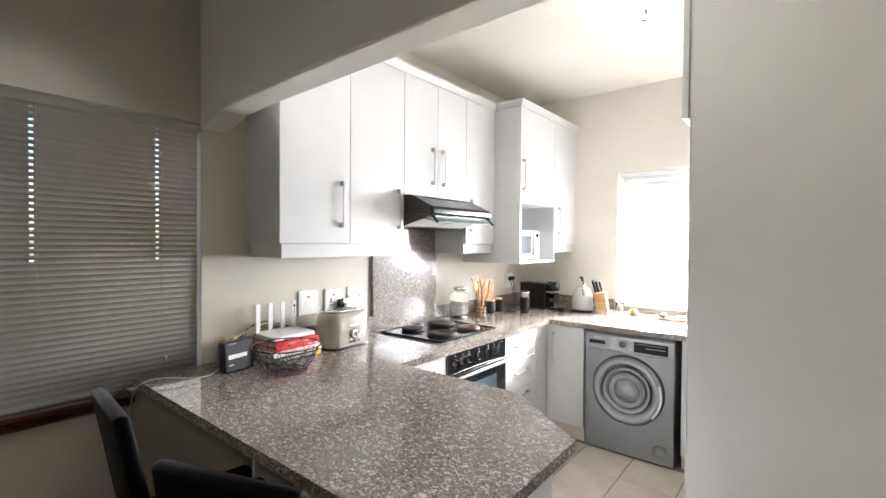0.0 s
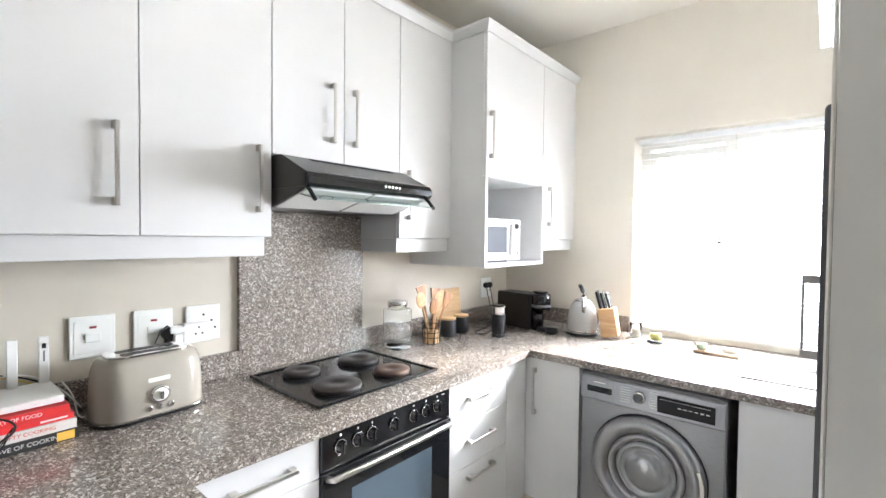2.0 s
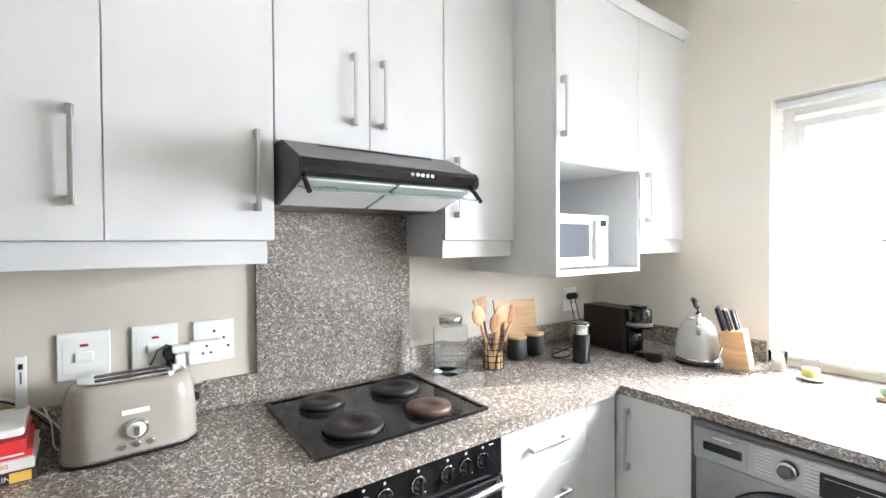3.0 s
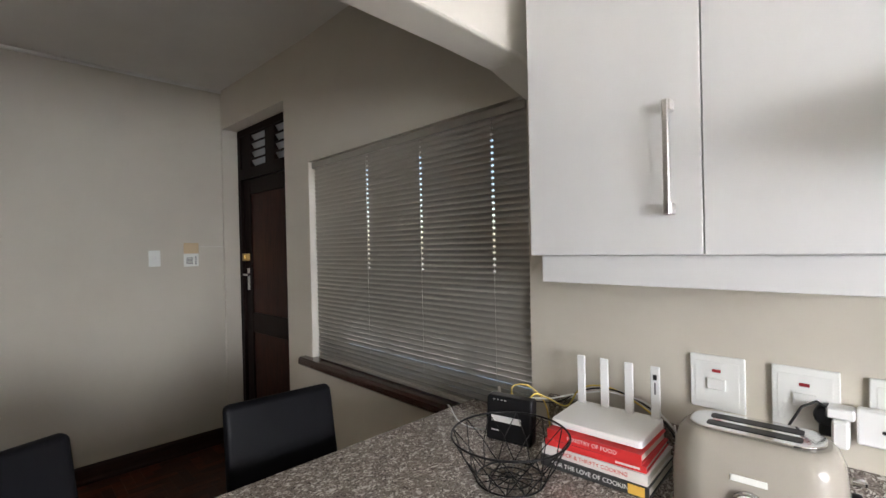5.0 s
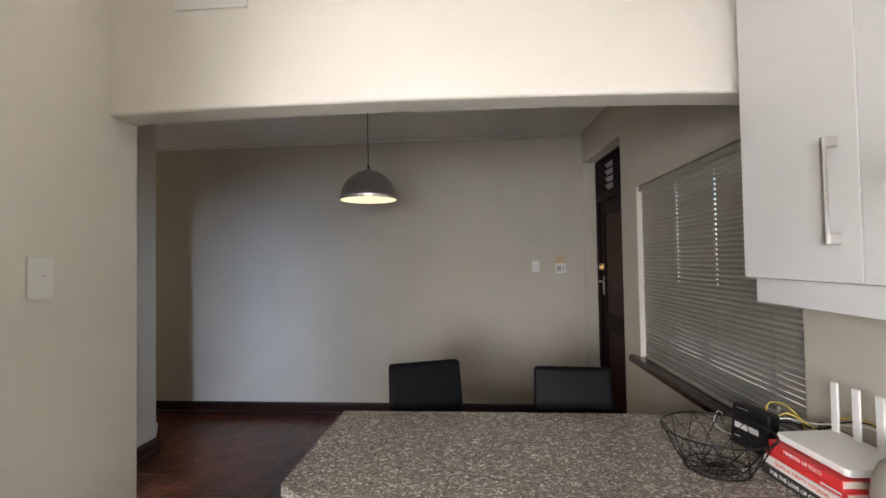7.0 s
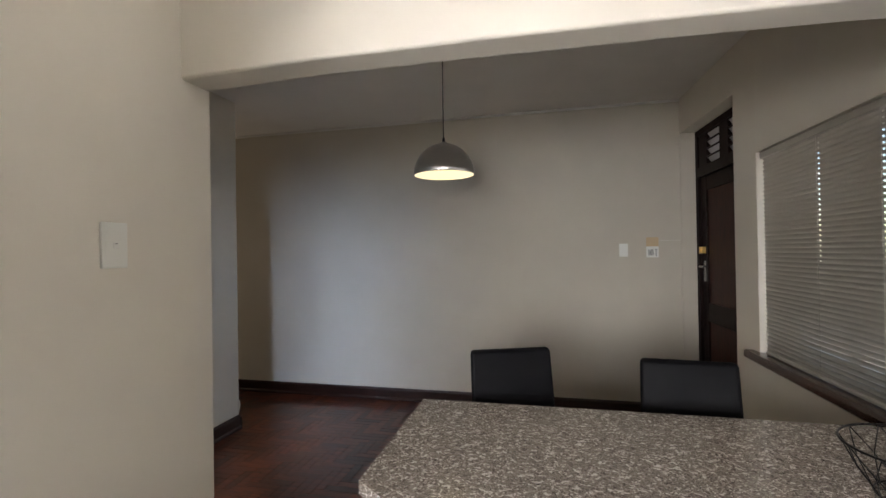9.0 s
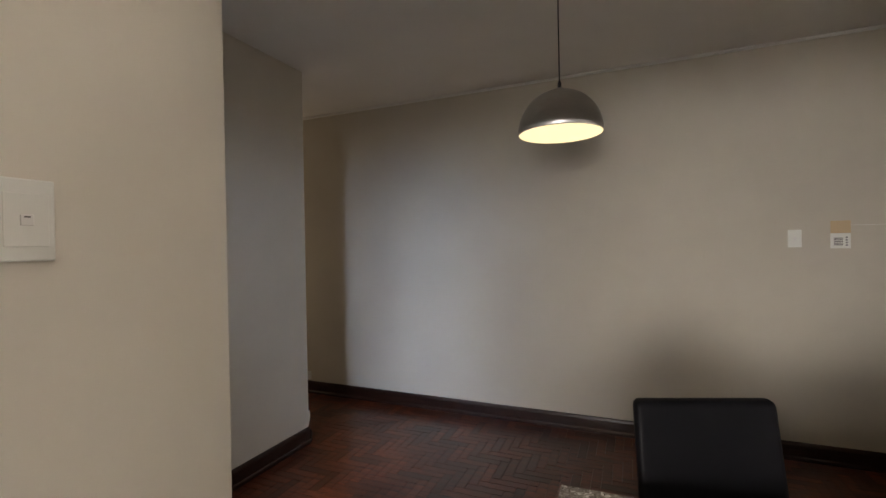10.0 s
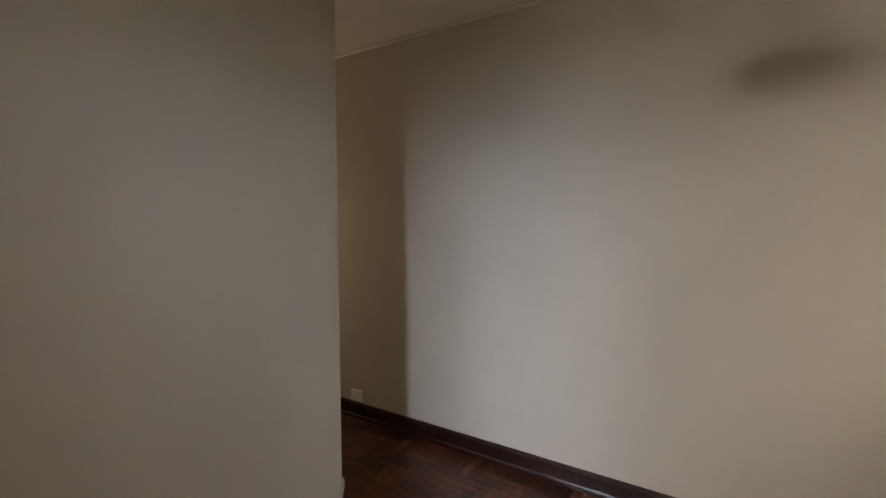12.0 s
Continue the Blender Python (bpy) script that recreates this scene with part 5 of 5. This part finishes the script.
utensil(-12, -6, 0.30, "spatula", OLIVE)
utensil(-24, 3, 0.29, "spatula", OLIVE)
utensil(4, 8, 0.25, "spoon", OLIVE)

for x, y, nm in ((-2.545, 4.165, "black stoneware canister with a wooden lid beside the utensils"), (-2.555, 4.300, "black stoneware canister with a wooden lid beside the first")):
    cn = thing("canister", (x, y, ZW), nm, "canister", "black canisters")
    part("body", lathe(bmesh.new(), [(0.040, 0.001), (0.048, 0.010), (0.050, 0.030), (0.046, 0.098), (0.044, 0.102)], 0, 0, 36), mat("black_stoneware", (0.02, 0.022, 0.026), 0.5), cn)
    part("lid", lathe(bmesh.new(), [(0.045, 0.1025), (0.047, 0.106), (0.047, 0.113), (0.044, 0.115)], 0, 0, 36), BOARDW, cn, "bamboo lid")

cb = thing("chopping_board", (-2.690, 4.345, ZW + 0.001), "bamboo chopping board with rounded corners leaning on the wall", "chopping board")
bm = B(-0.008, 0.008, -0.125, 0.125, 0.0, 0.26, bevel=0.006, seg=2)
bm.transform(Matrix.Rotation(radians(-5), 4, "Y"))
part("board", bm, BOARDW, cb)

fro = thing("milk_frother", (-2.325, 4.375, ZW), "black ribbed milk frother with a steel lid", "frother")
part("body", lathe(bmesh.new(), [(0.043, 0.0), (0.043, 0.014), (0.038, 0.020), (0.038, 0.135)], 0, 0, 36), BLACKP, fro)
for k in range(22):
    a = 2 * math.pi * k / 22
    part("rib", tube(bmesh.new(), [(0.0385 * math.cos(a), 0.0385 * math.sin(a), 0.022), (0.0385 * math.cos(a), 0.0385 * math.sin(a), 0.133)], 0.0022, 6), BLACKP, fro)
part("collar", lathe(bmesh.new(), [(0.037, 0.1355), (0.038, 0.140), (0.038, 0.170), (0.042, 0.178), (0.043, 0.182)], 0, 0, 36), CHROME, fro)
part("lid", lathe(bmesh.new(), [(0.043, 0.1825), (0.043, 0.188), (0.036, 0.190)], 0, 0, 36), GLASSC, fro)

cm = thing("coffee_machine", (-2.345, 4.735, ZW), "black capsule coffee machine in the worktop corner", "coffee machine", "", -8)
part("body", B(-0.20, 0.075, -0.070, 0.070, 0.002, 0.232, bevel=0.012, seg=3), BLACKP, cm)
part("head", lathe(bmesh.new(), [(0.056, 0.138), (0.060, 0.142), (0.060, 0.226), (0.054, 0.236), (0.030, 0.240)], 0.118, 0, 40), BLACKG, cm)
part("head_band", lathe(bmesh.new(), [(0.0605, 0.150), (0.0615, 0.152), (0.0615, 0.166), (0.0605, 0.168)], 0.118, 0, 40), RUBBER, cm)
part("lever", B(0.07, 0.150, -0.030, 0.030, 0.2405, 0.250, bevel=0.004), BLACKG, cm)
part("column", lathe(bmesh.new(), [(0.044, 0.002), (0.044, 0.137)], 0.086, 0, 32), BLACKG, cm)
part("tray", lathe(bmesh.new(), [(0.050, 0.002), (0.050, 0.022), (0.046, 0.024)], 0.150, 0, 32), BLACKP, cm)
pk = thing("capsule_holder", (-2.120, 4.655, ZW), "small round black capsule holder beside the coffee machine", "holder")
part("body", lathe(bmesh.new(), [(0.034, 0.001), (0.038, 0.008), (0.038, 0.034), (0.033, 0.040), (0.010, 0.041)], 0, 0, 28), BLACKP, pk)
wander("power_cable", [(-2.49, 4.36, 0.905), (-2.45, 4.42, 0.93), (-2.42, 4.46, 0.955), (-2.40, 4.42, 0.93), (-2.41, 4.37, 0.907), (-2.46, 4.33, 0.905), (-2.50, 4.40, 0.925), (-2.47, 4.47, 0.91)], 0.0032, BLACKP, "coiled black cord between canister and frother")

# ---- kettle ----
kt = thing("kettle", (-1.985, 4.80, ZW), "pale metallic enamel kettle with a dark curved handle on its base", "kettle", "", 118)
kt.scale = (1.08, 1.08, 1.04)
part("base", lathe(bmesh.new(), [(0.088, 0.001), (0.090, 0.006), (0.088, 0.014)], 0, 0, 40), BLACKP, kt)
part("body", lathe(bmesh.new(), [(0.082, 0.0145), (0.085, 0.020), (0.085, 0.035), (0.084, 0.095), (0.078, 0.130), (0.066, 0.165), (0.053, 0.188), (0.046, 0.198)], 0, 0, 48), KETTLEM, kt)
part("base_band", lathe(bmesh.new(), [(0.0855, 0.018), (0.0865, 0.020), (0.0865, 0.028), (0.0855, 0.030)], 0, 0, 48), CHROME, kt)
part("lid", lathe(bmesh.new(), [(0.044, 0.2005), (0.044, 0.206), (0.020, 0.214), (0.010, 0.216), (0.010, 0.226), (0.006, 0.228)], 0, 0, 36), CHROME, kt)
part("handle", tube(bmesh.new(), [(-0.068, 0, 0.235), (-0.062, 0.004, 0.262), (-0.040, 0.010, 0.285), (-0.012, 0.016, 0.288)], 0.012, 12), BLACKP, kt, "dark curved handle")
part("handle_stem", tube(bmesh.new(), [(-0.074, 0, 0.140), (-0.074, 0, 0.19), (-0.068, 0, 0.236)], 0.0105, 12), CHROME, kt)
part("spout", tube(bmesh.new(), [(0.060, 0, 0.15), (0.085, 0, 0.178), (0.095, 0, 0.190)], 0.013, 12), KETTLEM, kt)
part("gauge", lathe(bmesh.new(), [(0.010, 0.0), (0.010, 0.004), (0.008, 0.005)], 0, 0, 18, Matrix.Translation((0.04, -0.072, 0.045)) @ Matrix.Rotation(radians(60), 4, "Z") @ Matrix.Rotation(radians(90), 4, "X")), BLACKG, kt)

# ---- knife block ----
kn = thing("knife_block", (-1.815, 4.80, ZW), "slanted beech knife block with black-handled knives on a wire stand", "knife block", "", 12)
kn.scale = (1.08, 1.08, 1.05)
bm = B(-0.045, 0.045, -0.050, 0.050, 0.012, 0.170, bevel=0.004)
bm.transform(Matrix.Rotation(radians(-9), 4, "Y") @ Matrix.Translation((0.012, 0, 0)))
part("block", bm, BEECH, kn)
for k, (x, y, h) in enumerate(((-0.028, -0.030, 0.115), (-0.006, -0.030, 0.105), (-0.028, 0.0, 0.120), (-0.004, 0.0, 0.110), (0.018, -0.012, 0.100), (0.020, 0.022, 0.095))):
    hb = B(x - 0.007, x + 0.007, y - 0.010, y + 0.010, 0.172, 0.172 + h * 0.85, bevel=0.004, seg=2)
    for v_ in hb.verts:
        v_.co.x += -0.35 * max(0, v_.co.z - 0.20) ** 1.3
    hb.transform(Matrix.Rotation(radians(-9), 4, "Y") @ Matrix.Translation((0.012, 0, 0)))
    kf = part("knife_handle", hb, BLACKP, kn)
    tp = B(x - 0.0072, x + 0.0072, y - 0.0102, y + 0.0102, 0.172 + h * 0.86, 0.176 + h * 0.86, bevel=0.002)
    tp.transform(Matrix.Rotation(radians(-9), 4, "Y") @ Matrix.Translation((0.008, 0, 0)))
    part("knife_butt", tp, CHROME, kf)
part("wire_stand", tube(bmesh.new(), [(-0.04, -0.056, 0.10), (-0.055, -0.058, 0.06), (-0.058, -0.058, 0.004), (0.05, -0.058, 0.004), (0.052, -0.056, 0.07)], 0.003, 8), CHROME, kn)

# ---- small things at the window ----
gl = thing("drinking_glass", (-1.705, 4.94, ZW), "small glass with a yellowish candle filling by the window", "glass")
part("glass", lathe(bmesh.new(), [(0.028, 0.001), (0.036, 0.085), (0.034, 0.085), (0.027, 0.008)], 0, 0, 28), GLASSC, gl)
part("filling", lathe(bmesh.new(), [(0.026, 0.009), (0.031, 0.055), (0.001, 0.055)], 0, 0, 24), LATTE, gl)
bo = thing("soap_bottle", (-1.575, 4.885, ZW), "clear plastic soap bottle with yellow soap on a small dish", "bottle")
part("dish", lathe(bmesh.new(), [(0.040, 0.001), (0.048, 0.006), (0.046, 0.009)], 0, 0, 28), RUBBER, bo)
part("bottle", lathe(bmesh.new(), [(0.026, 0.0095), (0.030, 0.015), (0.030, 0.130), (0.012, 0.165), (0.010, 0.190)], 0, 0, 28), GLASSC, bo)
part("soap", lathe(bmesh.new(), [(0.024, 0.012), (0.028, 0.017), (0.028, 0.050), (0.001, 0.050)], 0, 0, 24), NECTAR, bo)
part("pump", tube(bmesh.new(), [(0, 0, 0.19), (0, 0, 0.215), (-0.028, -0.008, 0.216)], 0.004, 8), WHITE, bo)
ty = thing("wooden_tray", (-1.255, 4.80, ZW), "narrow pale wooden tray with small sponges by the sink", "tray", "", -4)
part("board", B(-0.105, 0.105, -0.035, 0.035, 0.001, 0.016, bevel=0.004), BOARDW2, ty)
gp = thing("green_scourer", (-1.325, 4.80, ZW + 0.0165), "small round green scouring pad standing on the tray", "sponge")
part("pad", lathe(bmesh.new(), [(0.020, 0.0), (0.026, 0.008), (0.024, 0.028), (0.012, 0.034)], 0, 0, 18), mat("green_pad", (0.30, 0.36, 0.26), 0.9), gp)
sg = thing("white_sponge", (-1.20, 4.805, ZW + 0.0165), "small off-white sponge block lying on the tray", "sponge")
part("sponge", B(-0.035, 0.035, -0.020, 0.020, 0.0, 0.024, bevel=0.006, seg=2), COVERW, sg)

# ---- outside the kitchen window: added glowing sheet for blown-out daylight, low enough to let the sun pass ----
glow = mat("backdrop_glow", (0.8, 0.8, 0.8), 1.0)
glow.node_tree.nodes["Principled BSDF"].inputs["Emission Color"].default_value = (0.93, 0.96, 1.0, 1)
glow.node_tree.nodes["Principled BSDF"].inputs["Emission Strength"].default_value = 1.6
setting("backdrop", B(-14, 8, 9.0, 9.05, -0.35, 3.1), glow, "added glowing sheet that stands in for overexposed daylight outside the kitchen window")


# ---- floor pieces ----
def piece_mesh(name, w, d, z0, z1, g, material):
    bm = bmesh.new()
    lo = [bm.verts.new(p) for p in ((0, 0, z0), (w, 0, z0), (w, d, z0), (0, d, z0))]
    hi = [bm.verts.new(p) for p in ((g, g, z1), (w - g, g, z1), (w - g, d - g, z1), (g, d - g, z1))]
    bm.faces.new(hi)
    for i in range(4):
        bm.faces.new((lo[i], lo[(i + 1) % 4], hi[(i + 1) % 4], hi[i]))
    return mesh_of(name, bm, material)


floor_k = bpy.data.objects["floor_kitchen"]
TS = 0.335
tm = piece_mesh("tile", TS - 0.006, TS - 0.006, -0.003, 0.002, 0.0015, tile)
for i in range(-2, 5):
    for j in range(0, 7):
        x, y = -1.370 + TS * i, 4.205 - TS * (j + 1)
        if x + TS < 0.0 and y > 1.9 and not (x < -1.45 and y < 2.2):
            o = new("tile", tm)
            o.parent = floor_k
            o.location = (x + 0.003, y + 0.003, 0)
        elif x + TS < 0.0 and 1.6 < y <= 1.9:
            o = new("tile", piece_mesh("tile", TS - 0.006, y + TS - 1.935, -0.003, 0.002, 0.0015, tile))
            o.parent = floor_k
            o.location = (x + 0.003, 1.932, 0)

floor_d = bpy.data.objects["floor"]
BL, BW = 0.240, 0.060
mh = piece_mesh("parquet_block", BL - 0.0012, BW - 0.0012, ZF - 0.004, ZF, 0.0008, PARQ)
mv = piece_mesh("parquet_block", BW - 0.0012, BL - 0.0012, ZF - 0.004, ZF, 0.0008, PARQ)
rest_v, rest_f, made = [], [], 0
for s_ in range(-40, 70):
    for t_ in range(-14, 14):
        ox, oy = s_ * BW - t_ * BL, s_ * BW + t_ * BL
        for x, y, w, d, me in ((ox, oy, BL, BW, mh), (ox + BL, oy + BW - BL, BW, BL, mv)):
            x0, x1, y0, y1 = max(x, -2.73), min(x + w, 3.40), max(y, -1.04), min(y + d, 1.93)
            if x1 - x0 < 0.01 or y1 - y0 < 0.01:
                continue
            whole = x0 == x and y0 == y and x1 == x + w and y1 == y + d
            if whole and made < 298 and -0.75 < x < 1.05 and -1.0 < y < 0.75:
                o = new("parquet_block", me)
                o.parent = floor_d
                o.location = (x, y, random.uniform(-0.0003, 0.0003))
                o.rotation_euler = (random.uniform(-0.0012, 0.0012), random.uniform(-0.0012, 0.0012), 0)
                made += 1
            else:
                k = len(rest_v)
                q = 0.0008
                rest_v += [(x0, y0, ZF - 0.004), (x1, y0, ZF - 0.004), (x1, y1, ZF - 0.004), (x0, y1, ZF - 0.004),
                           (x0 + q, y0 + q, ZF), (x1 - q, y0 + q, ZF), (x1 - q, y1 - q, ZF), (x0 + q, y1 - q, ZF)]
                rest_f += [(k + 4, k + 5, k + 6, k + 7), (k, k + 1, k + 5, k + 4), (k + 1, k + 2, k + 6, k + 5), (k + 2, k + 3, k + 7, k + 6), (k + 3, k, k + 4, k + 7)]
PARQ2 = PARQ.copy()
PARQ2.name = "parquet_block_joined"
n, l = PARQ2.node_tree.nodes, PARQ2.node_tree.links
geo = n.new("ShaderNodeNewGeometry")
for lk in list(l):
    if lk.from_node.type == "OBJECT_INFO":
        l.new(geo.outputs["Random Per Island"], lk.to_socket)
me = bpy.data.meshes.new("parquet_field")
me.from_pydata(rest_v, [], rest_f)
me.materials.append(PARQ2)
o = new("parquet_field", me)
o.parent = floor_d
tagged(o, "dark red-brown herringbone parquet blocks", "", "", "stuff")
